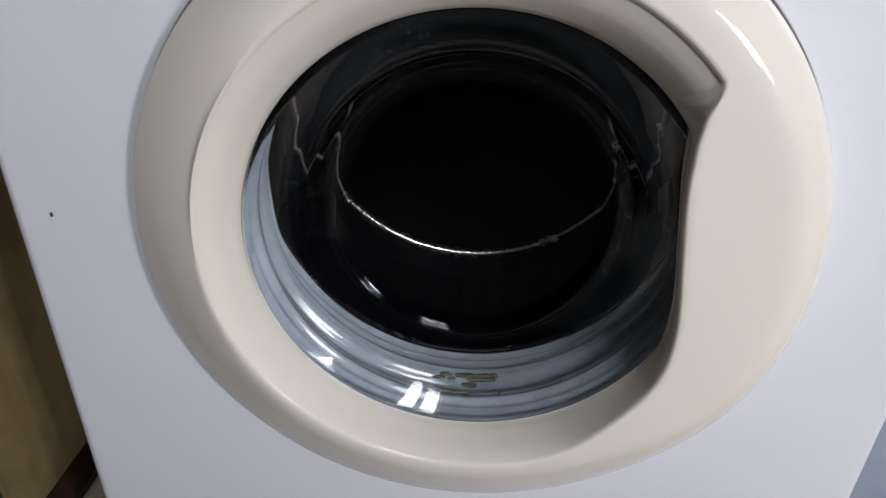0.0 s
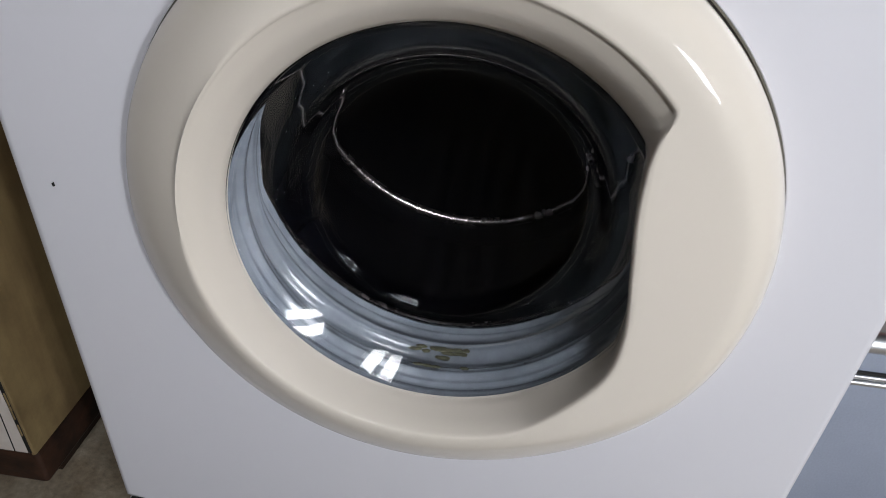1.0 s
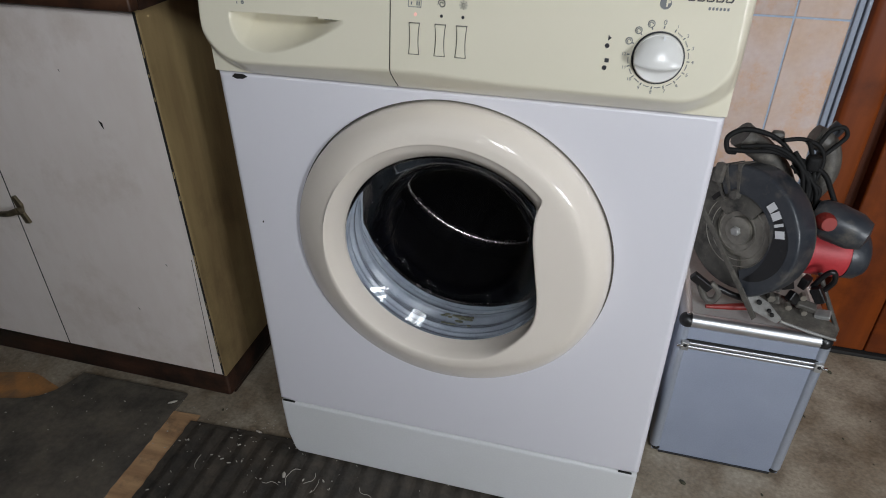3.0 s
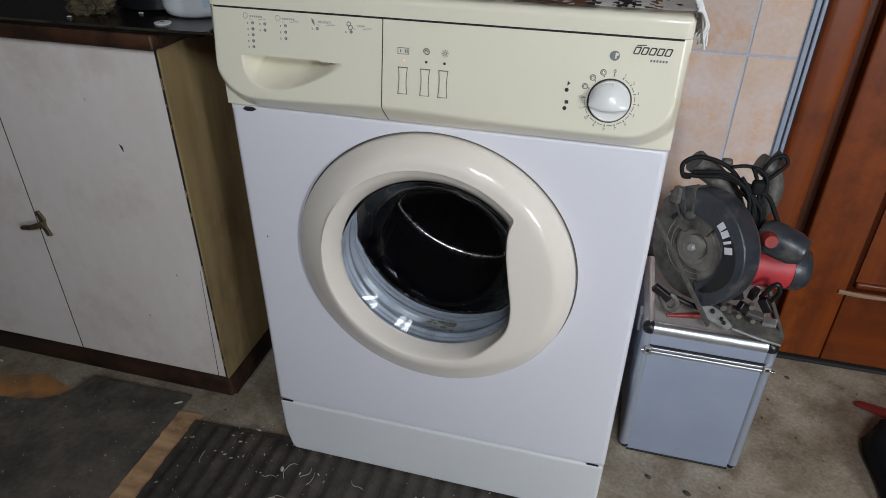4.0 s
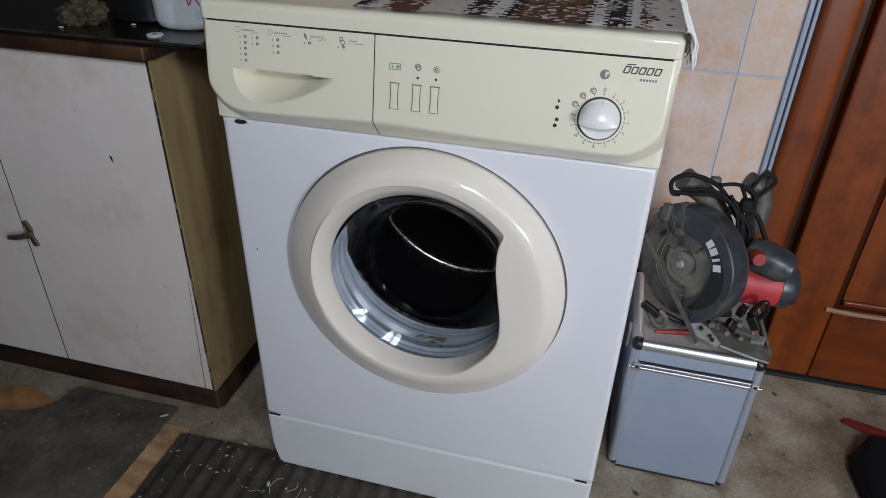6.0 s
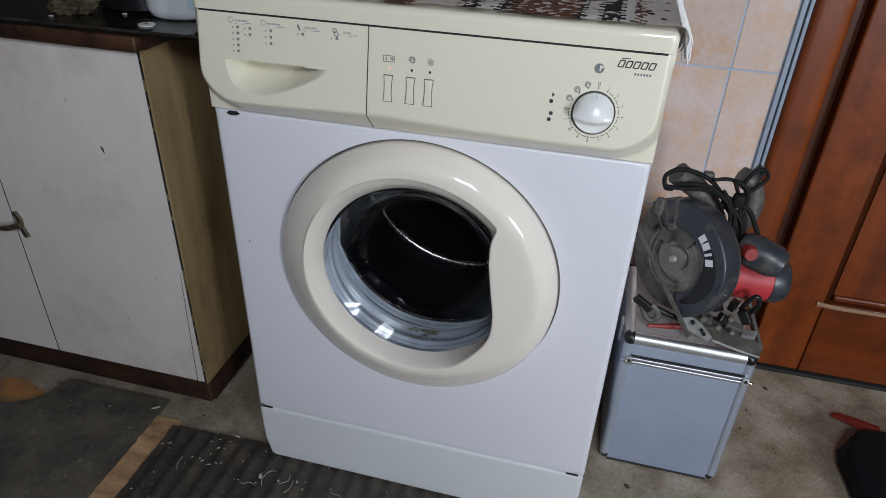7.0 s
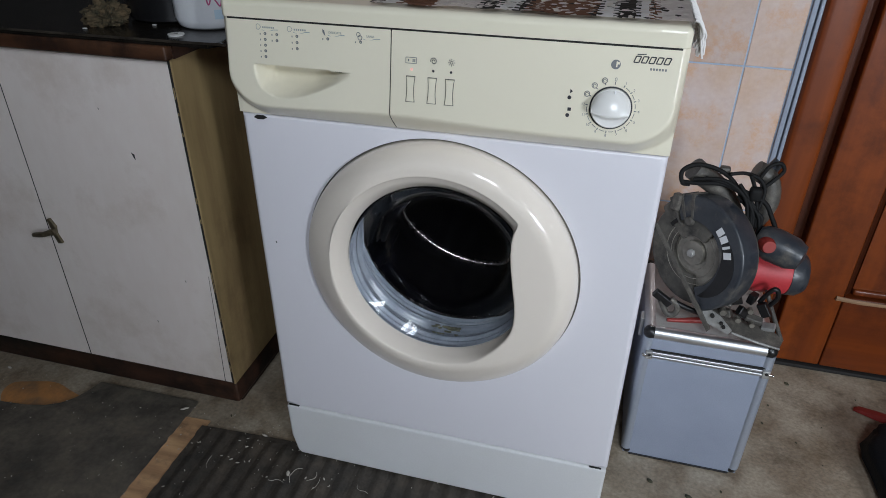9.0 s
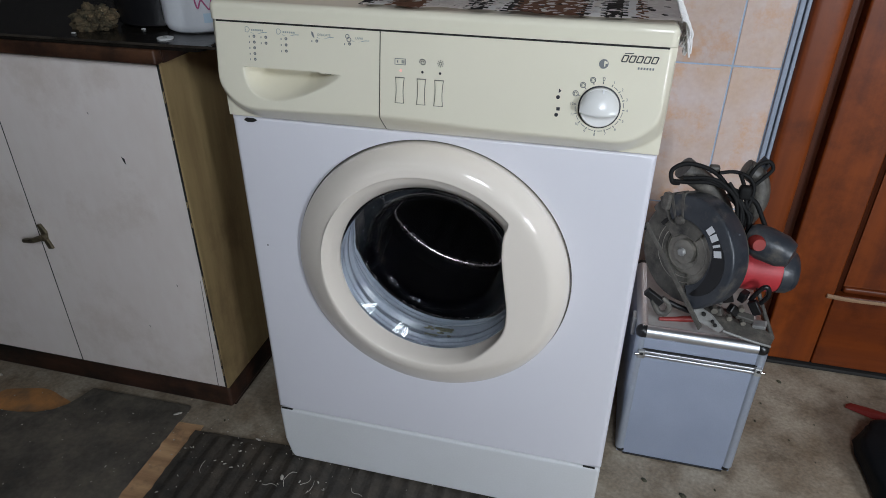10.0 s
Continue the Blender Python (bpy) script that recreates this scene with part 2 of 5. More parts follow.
M_BOTTLE = material("white_bottle", (0.74, 0.75, 0.77), 0.3, second=(0.68, 0.70, 0.74), scale=8, mix=0.6, fine=200, bump=0.01)
M_LABELB = plain("pale_blue_label", (0.52, 0.66, 0.76), 0.4)
M_PINK = plain("magenta_print", (0.50, 0.10, 0.24), 0.4)
M_SPONGE = material("brown_sponge", (0.105, 0.072, 0.036), 0.95, second=(0.022, 0.022, 0.011), scale=70, mix=1.0, fine=140, bump=0.5)
M_PAPER = plain("white_plastic_cap", (0.72, 0.72, 0.70), 0.5)
M_FLECK = material("pale_crumbs", (0.58, 0.54, 0.47), 0.8, scale=90, fine=300, bump=0.1)
M_FRINGE = material("white_yarn", (0.72, 0.70, 0.68), 0.9, scale=40, fine=400, bump=0.2)


def rug_material():
    """Woven stripes of black, brown and off-white with broken rows of stitches."""
    m = bpy.data.materials.new("woven_rug")
    m.use_nodes = True
    n, l = m.node_tree.nodes, m.node_tree.links
    p = n["Principled BSDF"]
    tc = n.new("ShaderNodeTexCoord")
    wob = n.new("ShaderNodeTexNoise")
    wob.inputs["Scale"].default_value, wob.inputs["Detail"].default_value = 60, 2
    l.new(tc.outputs["Object"], wob.inputs["Vector"])
    add = n.new("ShaderNodeVectorMath")
    add.operation = "MULTIPLY_ADD"
    add.inputs[1].default_value = (0.006, 0.004, 0)
    l.new(wob.outputs["Color"], add.inputs[0])
    l.new(tc.outputs["Object"], add.inputs[2])
    sep = n.new("ShaderNodeSeparateXYZ")
    l.new(add.outputs[0], sep.inputs[0])

    def calc(operation, a, b, c=0.0):
        nd = n.new("ShaderNodeMath")
        nd.operation = operation
        for slot, v in enumerate((a, b, c)):
            if isinstance(v, float):
                nd.inputs[slot].default_value = v
            else:
                l.new(v, nd.inputs[slot])
        return nd.outputs[0]

    # every other row of stitches is set over, so the stripes have toothed edges
    tooth = calc("MODULO", calc("FLOOR", calc("MULTIPLY", calc("ADD", sep.outputs["Y"], 1.0), 130.0), 0.0), 2.0)
    along = calc("MULTIPLY_ADD", tooth, 0.006, sep.outputs["X"])
    band = calc("MULTIPLY_ADD", along, 2.5, 0.560)
    cr = n.new("ShaderNodeValToRGB")
    cr.color_ramp.interpolation = "CONSTANT"
    pale, black, brown, white = (0.78, 0.73, 0.71), (0.014, 0.012, 0.011), (0.20, 0.088, 0.045), (0.86, 0.85, 0.85)
    stops = [(0.0, black), (0.06, white), (0.12, brown), (0.23, pale), (0.367, black), (0.425, white), (0.480, black), (0.51, brown), (0.71, black), (0.725, white), (0.77, black), (0.833, white), (0.875, brown), (0.892, pale)]
    while len(cr.color_ramp.elements) < len(stops):
        cr.color_ramp.elements.new(0.5)
    for e, (at, c) in zip(cr.color_ramp.elements, stops):
        e.position, e.color = at, (*c, 1)
    l.new(band, cr.inputs[0])
    st = n.new("ShaderNodeTexVoronoi")
    st.inputs["Scale"].default_value = 150
    l.new(tc.outputs["Object"], st.inputs["Vector"])
    gt = n.new("ShaderNodeMath")
    gt.operation = "GREATER_THAN"
    gt.inputs[1].default_value = 0.72
    l.new(st.outputs["Color"], gt.inputs[0])
    mx = n.new("ShaderNodeMix")
    mx.data_type = "RGBA"
    mx.inputs["B"].default_value = (0.84, 0.80, 0.77, 1)
    l.new(gt.outputs[0], mx.inputs["Factor"])
    l.new(cr.outputs[0], mx.inputs["A"])
    dark = n.new("ShaderNodeMix")
    dark.data_type = "RGBA"
    dark.inputs["B"].default_value = (0.03, 0.024, 0.02, 1)
    l.new(calc("LESS_THAN", st.outputs["Color"], 0.17), dark.inputs["Factor"])
    l.new(mx.outputs["Result"], dark.inputs["A"])
    l.new(dark.outputs["Result"], p.inputs["Base Color"])
    b = n.new("ShaderNodeBump")
    b.inputs["Strength"].default_value, b.inputs["Distance"].default_value = 0.35, 0.003
    l.new(st.outputs["Distance"], b.inputs["Height"])
    l.new(b.outputs[0], p.inputs["Normal"])
    p.inputs["Roughness"].default_value = 0.9
    return m


M_RUG = rug_material()

# ---------------------------------------------------------------- mesh helpers
BASE = {}


def box(bm, x0, x1, y0, y1, z0, z1, bevel=0.0, seg=2):
    made = bmesh.ops.create_cube(bm, size=1.0, matrix=Matrix.Translation(((x0 + x1) / 2, (y0 + y1) / 2, (z0 + z1) / 2)) @ Matrix.Diagonal((x1 - x0, y1 - y0, z1 - z0, 1)))
    if bevel:
        edges = {e for v in made["verts"] for e in v.link_edges}
        bmesh.ops.bevel(bm, geom=list(edges), offset=bevel, segments=seg, affect="EDGES", profile=0.5)
    return bm


def boxed(*a, **k):
    return box(bmesh.new(), *a, **k)


def lathe(bm, profile, centre, steps=96, axis="y"):
    """Revolve (radius, along) pairs about an axis through the centre; along runs with +axis."""
    rows = []
    for r, a in profile:
        row = []
        for i in range(steps):
            t = 2 * math.pi * i / steps
            c, s = math.cos(t) * r, math.sin(t) * r
            v = {"y": (c, a, s), "z": (c, s, a), "x": (a, c, s)}[axis]
            row.append(bm.verts.new(Vector(centre) + Vector(v)))
        rows.append(row)
    for a, b in zip(rows, rows[1:]):
        for i in range(steps):
            j = (i + 1) % steps
            bm.faces.new((a[i], a[j], b[j], b[i]))
    bmesh.ops.remove_doubles(bm, verts=bm.verts, dist=1e-6)
    bmesh.ops.recalc_face_normals(bm, faces=bm.faces)
    return bm


def tube(bm, points, r, seg=8, closed=False, taper=None):
    """A round bar along points, smoothed by Catmull-Rom."""
    pts = [Vector(p) for p in points]
    line = []
    n = len(pts)
    for i in range(n if closed else n - 1):
        p0, p1, p2, p3 = (pts[(i + k) % n] if closed else pts[min(max(i + k, 0), n - 1)] for k in (-1, 0, 1, 2))
        for s in range(6):
            u = s / 6
            line.append(0.5 * (2 * p1 + (p2 - p0) * u + (2 * p0 - 5 * p1 + 4 * p2 - p3) * u * u + (3 * p1 - p0 - 3 * p2 + p3) * u ** 3))
    if not closed:
        line.append(pts[-1])
    rows, side = [], None
    for i, p in enumerate(line):
        d = (line[(i + 1) % len(line)] - line[i - 1]) if closed or 0 < i < len(line) - 1 else (line[1] - line[0] if i == 0 else line[-1] - line[-2])
        d = d.normalized() if d.length > 1e-9 else Vector((0, 0, 1))
        if side is None:
            side = d.orthogonal().normalized()
        side = (side - d * side.dot(d)).normalized()
        up = d.cross(side)
        rr = r if taper is None else r * (taper[0] + (taper[1] - taper[0]) * i / max(1, len(line) - 1))
        rows.append([bm.verts.new(p + (side * math.cos(2 * math.pi * k / seg) + up * math.sin(2 * math.pi * k / seg)) * rr) for k in range(seg)])
    pairs = list(zip(rows, rows[1:])) + ([(rows[-1], rows[0])] if closed else [])
    for a, b in pairs:
        for k in range(seg):
            bm.faces.new((a[k], a[(k + 1) % seg], b[(k + 1) % seg], b[k]))
    if not closed:
        bm.faces.new(rows[0][::-1])
        bm.faces.new(rows[-1])
    bmesh.ops.recalc_face_normals(bm, faces=bm.faces)
    return bm


def prism(bm, outline, direction):
    """Extrude a flat outline (3D points) along a vector."""
    a = [bm.verts.new(p) for p in outline]
    b = [bm.verts.new(Vector(p) + Vector(direction)) for p in outline]
    bm.faces.new(a)
    bm.faces.new(b[::-1])
    for i in range(len(a)):
        j = (i + 1) % len(a)
        bm.faces.new((a[i], b[i], b[j], a[j]))
    bmesh.ops.recalc_face_normals(bm, faces=bm.faces)
    return bm


def bevel_all(bm, w, seg=2, angle=30):
    edges = [e for e in bm.edges if len(e.link_faces) == 2 and e.calc_face_angle(0) > radians(angle)]
    bmesh.ops.bevel(bm, geom=edges, offset=w, segments=seg, affect="EDGES", profile=0.5)
    return bm


def finish(name, bm, mat, smooth=True):
    me = bpy.data.meshes.new(name)
    if smooth:
        for f in bm.faces:
            f.smooth = True
        for e in bm.edges:
            if len(e.link_faces) == 2 and e.calc_face_angle(0) > radians(50):
                e.smooth = False
    bm.to_mesh(me)
    bm.free()
    me.materials.append(mat)
    return me


def weighted(ob):
    """Keep broad faces flat beside their rounded edges."""
    mod = ob.modifiers.new("weighted_normals", "WEIGHTED_NORMAL")
    mod.keep_sharp, mod.weight = True, 80
    return ob


def thing(name, base, label, category, group="", turn=0.0):
    """An Empty at the thing's base; its parts are given in world places."""
    ob = new(name)
    ob.empty_display_size = 0.05
    ob.location = base
    BASE[ob.name] = Vector(base)
    return tagged(ob, label, category, group)


def part(name, bm, mat, parent, label="", smooth=True):
    base = BASE[parent.name]
    bmesh.ops.translate(bm, verts=bm.verts, vec=-base)
    ob = new(name, finish(name, bm, mat, smooth))
    ob.parent = parent
    if smooth:
        weighted(ob)
    BASE[ob.name] = base
    return tagged(ob, label)


def solid(name, bm, mat, label, category, kind="", smooth=True, base=None):
    """A top-level thing or piece of the setting that is one mesh."""
    if base is not None:
        bmesh.ops.translate(bm, verts=bm.verts, vec=-Vector(base))
    ob = new(name, finish(name, bm, mat, smooth))
    if base is not None:
        ob.location = base
    if smooth:
        weighted(ob)
    BASE[ob.name] = Vector(base or (0, 0, 0))
    return tagged(ob, label, category, kind=kind)


def letters(body, size, m):
    """A bmesh of flat writing, upright in the x-z plane facing -y, at the pose m."""
    cu = bpy.data.curves.new("writing", "FONT")
    cu.body, cu.size, cu.align_x, cu.align_y, cu.extrude = body, size, "CENTER", "CENTER", 0.0002
    ob = bpy.data.objects.new("writing", cu)
    scene.collection.objects.link(ob)
    bpy.context.view_layer.update()
    me = bpy.data.meshes.new_from_object(ob.evaluated_get(bpy.context.evaluated_depsgraph_get()))
    bpy.data.objects.remove(ob)
    bm = bmesh.new()
    bm.from_mesh(me)
    bpy.data.meshes.remove(me)
    bmesh.ops.transform(bm, matrix=m @ pose(0, 0, 0, 90, 0, 0), verts=bm.verts)
    return bm


# ---------------------------------------------------------------- the room
def wall_with_opening(bm, at0, at1, x0, x1, z0, z1, hole):
    """A wall slab across x, with one rectangular opening."""
    h0, h1, k0, k1 = hole
    for a, b, c, d in ((x0, h0, z0, z1), (h1, x1, z0, z1), (h0, h1, z0, k0), (h0, h1, k1, z1)):
        box(bm, a, b, at0, at1, c, d)
    return bm


def build_room():
    solid("floor", boxed(RX0 - 0.2, RX1 + 0.2, RY0 - 0.2, RY1 + 0.2, -0.12, 0.0), M_CONCRETE, "worn dirty concrete floor with brown stains", "floor", "structure", False)
    # Ceiling and plain walls are added out of view; their colours shape the light.
    solid("ceiling", boxed(RX0 - 0.2, RX1 + 0.2, RY0 - 0.2, RY1 + 0.2, RZ, RZ + 0.12), M_PLASTER, "unseen plain ceiling, dark to cut bounced light", "ceiling", "structure", False)
    solid("wall_left", boxed(RX0 - 0.15, RX0, RY0, RY1, 0, RZ), M_FILLWALL, "unseen plain wall, paler to bounce some fill light", "wall", "structure", False)
    solid("wall_front", wall_with_opening(bmesh.new(), RY0 - 0.2, RY0, RX0, 1.2, 0, RZ, WIN_A), M_PLASTER, "unseen wall with a high window, dark to cut bounced light", "wall", "structure", False)
    solid("wall_front_right", wall_with_opening(bmesh.new(), RY0 - 0.2, RY0, 1.2, RX1, 0, RZ, WIN_B), M_PLASTER, "unseen wall with a low window, dark to cut bounced light", "wall", "structure", False)
    solid("wall_right", boxed(RX1, RX1 + 0.15, RY0, RY1, 0, RZ), M_PLASTER, "unseen plain wall, dark to cut bounced light", "wall", "structure", False)
    # tiled wall behind the machine, ending at the wooden door
    back = solid("wall_back", boxed(-0.748, 0.545, RY1 - 0.0022, RY1 + 0.16, 0, RZ), M_GROUT, "wall of peach marbled tiles with blue-grey joints", "wall", "structure", False)
    solid("wall_back_right", boxed(1.42, RX1, RY1 + 0.004, RY1 + 0.16, 0, RZ), M_PLASTER, "unseen wall beside the door, dark to cut bounced light", "wall", "structure", False)
    solid("wall_back_top", boxed(0.545, 1.42, RY1 + 0.004, RY1 + 0.16, 2.06, RZ), M_PLASTER, "unseen wall above the door, dark to cut bounced light", "wall", "structure", False)
    solid("wall_back_left", boxed(RX0, -0.7485, RY1 - 0.0022, RY1 + 0.16, 0, RZ), M_PLASTER, "unseen wall beside the tiles, dark to cut reflections", "wall", "structure", False)
    meshes = {}
    for k in range(-5, 1):
        x0, x1 = 0.4535 + 0.2 * (k - 1), 0.4535 + 0.2 * k
        for r in range(0, 8):
            z0 = 0.383 + 0.302 * (r - 1)
            for a, b in ((x0, x1),) + (((0.4535, 0.541),) if k == 0 else ()):
                if a >= 0.46:
                    continue
                a = max(a, RX0 + 0.001)
                if b - a < 0.02:
                    continue
                w = round(b - a, 3)
                key = (w, r == 0)
                lo = max(z0, 0.002)
                if key not in meshes:
                    t = bmesh.new()
                    box(t, 0.0016, w - 0.0016, -0.004, 0.006, 0.0016, z0 + 0.302 - lo - 0.0016, bevel=0.001, seg=1)
                    meshes[key] = finish("tile", t, M_TILE, False)
                ob = new("tile", meshes[key])
                ob.parent = back
                ob.location = (a, RY1, lo)
    # edge strip between the tiles and the door frame
    strip = bmesh.new()
    box(strip, 0.5425, 0.5525, RY1 - 0.010, RY1 + 0.02, 0, 2.1, bevel=0.002)
    box(strip, 0.5535, 0.5605, RY1 - 0.016, RY1 + 0.02, 0, 2.1, bevel=0.002)
    solid("trim", strip, M_STRIP, "blue-grey edge strip beside the door frame", "trim", "structure")


def build_door():
    door = thing("door_1", (0.98, RY1, 0.0), "varnished orange-brown pine door with recessed panels, closed", "door")
    tagged(door, kind="structure")
    # frame: outer moulding and reveal
    fr = bmesh.new()
    prism(fr, [(0.561, RY1 + 0.02, 0), (0.561, RY1 - 0.014, 0), (0.566, RY1 - 0.022, 0), (0.576, RY1 - 0.025, 0), (0.600, RY1 - 0.023, 0), (0.618, RY1 - 0.018, 0), (0.628, RY1 - 0.009, 0), (0.631, RY1 + 0.02, 0)], (0, 0, 2.08))
    part("frame", bevel_all(fr, 0.0015, 1), M_WOODZ, door)
    fd = bmesh.new()
    prism(fd, [(0.6315, RY1 + 0.03, 0), (0.6315, RY1 + 0.006, 0), (0.640, RY1 + 0.008, 0), (0.644, RY1 + 0.022, 0), (0.655, RY1 + 0.022, 0), (0.655, RY1 + 0.03, 0)], (0, 0, 2.08))
    part("rebate", fd, M_WOODD, door, "moulded rebate of the frame, shade painted into its pine")
    part("frame", boxed(1.36, 1.42, RY1 - 0.02, RY1 + 0.02, 0, 2.08, bevel=0.003), M_WOODZ, door)
    part("frame", boxed(0.632, 1.36, RY1 - 0.02, RY1 + 0.02, 2.02, 2.08, bevel=0.003), M_WOODX, door)
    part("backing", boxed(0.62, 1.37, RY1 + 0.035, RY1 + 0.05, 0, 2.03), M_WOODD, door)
    y0 = RY1 - 0.006
    part("stile", boxed(0.657, 0.768, y0, y0 + 0.04, 0.012, 2.015, bevel=0.005), M_WOODZ, door)
    part("stile", boxed(1.248, 1.356, y0, y0 + 0.04, 0.012, 2.015, bevel=0.004), M_WOODZ, door)
    for z0, z1 in ((0.012, 0.205), (0.86, 0.99), (1.90, 2.015)):
        part("rail", boxed(0.769, 1.247, y0, y0 + 0.04, z0, z1, bevel=0.004), M_WOODX, door)
    for z0, z1 in ((0.205, 0.86), (0.99, 1.90)):
        mo = bmesh.new()
        for a, b, c, d in ((0.769, 0.785, z0, z1), (1.231, 1.247, z0, z1)):
            lo, hi = (0.006, 0.022) if a < 1 else (0.022, 0.006)
            prism(mo, [(a, y0 + 0.03, c), (a, y0 + lo, c), ((a + b) / 2, y0 + 0.016, c), (b, y0 + hi, c), (b, y0 + 0.03, c)], (0, 0, d - c))
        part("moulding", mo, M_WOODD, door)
        for c in (z0, z1 - 0.017):
            part("moulding", boxed(0.7855, 1.2305, y0 + 0.010, y0 + 0.03, c + 0.0005, c + 0.0165, bevel=0.005), M_WOODX, door)
        pn = bmesh.new()
        box(pn, 0.7845, 1.2315, y0 + 0.017, y0 + 0.034, z0 + 0.016, z1 - 0.016)
        part("panel", pn, M_WOODZ, door)
    chip = bmesh.new()
    tube(chip, [(0.752, y0 - 0.001, 0.202), (0.80, y0 - 0.0015, 0.1985), (0.86, y0 - 0.001, 0.198), (0.93, y0 - 0.001, 0.197)], 0.0052, 6, taper=(1.1, 0.6))
    part("bare_edge", chip, M_RAWWOOD, door, "pale chipped edge under the lower panel")
    # Takes the gap black, to draw the shade under the door's lower edge.
    solid("threshold", boxed(0.56, 1.42, RY1 - 0.014, RY1 + 0.16, 0.0005, 0.010, bevel=0.003), M_DARK, "threshold under the door, black for the gap's shade", "threshold", "structure")


def build_window(name, at, hole):
    """A white two-sash window that fills its opening."""
    x0, x1, z0, z1 = hole
    win = thing(name, ((x0 + x1) / 2, at, z0), "white painted two-sash window, bright with daylight", "window")
    tagged(win, kind="structure")
    mid = (x0 + x1) / 2
    for a, b, c, d in ((x0, x1, z0, z0 + 0.06), (x0, x1, z1 - 0.06, z1), (x0, x0 + 0.06, z0 + 0.061, z1 - 0.061), (x1 - 0.06, x1, z0 + 0.061, z1 - 0.061), (mid - 0.04, mid + 0.04, z0 + 0.061, z1 - 0.061)):
        part("window_frame", boxed(a, b, at - 0.025, at + 0.025, c, d, bevel=0.006), M_WHITEP, win)
    part("window_sill", boxed(x0 - 0.05, x1 + 0.05, RY0 - 0.01, RY0 + 0.10, z0 - 0.035, z0 - 0.003, bevel=0.008), M_WHITEP, win)


build_room()
build_door()
build_window("window_1", RY0 + 0.03, WIN_A)
build_window("window_2", RY0 + 0.03, WIN_B)

# ---------------------------------------------------------------- washing machine
W, TOPZ, SEAM, KICK = 0.298, 0.868, 0.709, 0.136
DC, DR = Vector((0.0, 0.0, 0.486)), 0.2095


def height_sheet(bm, x0, x1, z0, z1, nx, nz, depth, back=0.01):
    """A sheet over x-z whose y is given by depth(x, z), closed at the rim to y = back."""
    grid = [[bm.verts.new((x0 + (x1 - x0) * i / nx, depth(x0 + (x1 - x0) * i / nx, z0 + (z1 - z0) * j / nz), z0 + (z1 - z0) * j / nz)) for i in range(nx + 1)] for j in range(nz + 1)]
    for j in range(nz):
        for i in range(nx):
            bm.faces.new((grid[j][i], grid[j][i + 1], grid[j + 1][i + 1], grid[j + 1][i]))
    ring = [grid[0][i] for i in range(nx + 1)] + [grid[j][nx] for j in range(1, nz + 1)] + [grid[nz][i] for i in range(nx - 1, -1, -1)] + [grid[j][0] for j in range(nz - 1, 0, -1)]
    rear = [bm.verts.new((v.co.x, back, v.co.z)) for v in ring]
    for i in range(len(ring)):
        j = (i + 1) % len(ring)
        bm.faces.new((ring[j], ring[i], rear[i], rear[j]))
    bmesh.ops.recalc_face_normals(bm, faces=bm.faces)
    return bm


def smooth01(t):
    t = min(1.0, max(0.0, t))
    return t * t * (3 - 2 * t)


def panel_depth(x, z):
    """Front of the control panel: a face with rounded lower corners that falls back to the body at its edge."""
    edge_z = 0.7308 + 0.0055 * math.exp(-((x + 0.05) / 0.11) ** 2)
    run = edge_z - SEAM - 0.0008
    r = 0.055
    cx, cz = max(abs(x) - (W - 0.004 - r), 0.0), max(edge_z + r - z, 0.0)
    inside = r - math.hypot(cx, cz) if cx > 0 and cz > 0 else min(W - 0.004 - abs(x), z - edge_z)
    u = (inside + run) / (run + 0.0007)
    fall = min(1.0, max(0.0, u)) if u < 0.95 else 0.95 + 0.05 * smooth01((u - 0.95) / 0.12)
    side = smooth01((W - abs(x)) / 0.008)
    face = -0.0120 - 0.0195 * (1 - (z - 0.727) / 0.116)
    return (-0.002 + (face + 0.002) * fall) * (0.55 + 0.45 * side)


def drawer_depth(x, z):
    y = panel_depth(x, z)
    # finger recess below a straight lip
    if -0.2535 < x < -0.108 and z < 0.7865 + (x + 0.25) * -0.01:
        u = (x + 0.2535) / 0.145
        low = 0.7865 - 0.045 * (math.sin(math.pi * min(1, u ** 0.62)) ** 0.75) * (1 - 0.25 * u)
        if z > low:
            v = (z - low) / max(1e-4, 0.7865 - low)
            y += 0.030 * (min(1.0, v / 0.6) ** 0.9 + 0.12 * v) * smooth01(u * 9) * smooth01((1 - u) * 2.2)
    return y


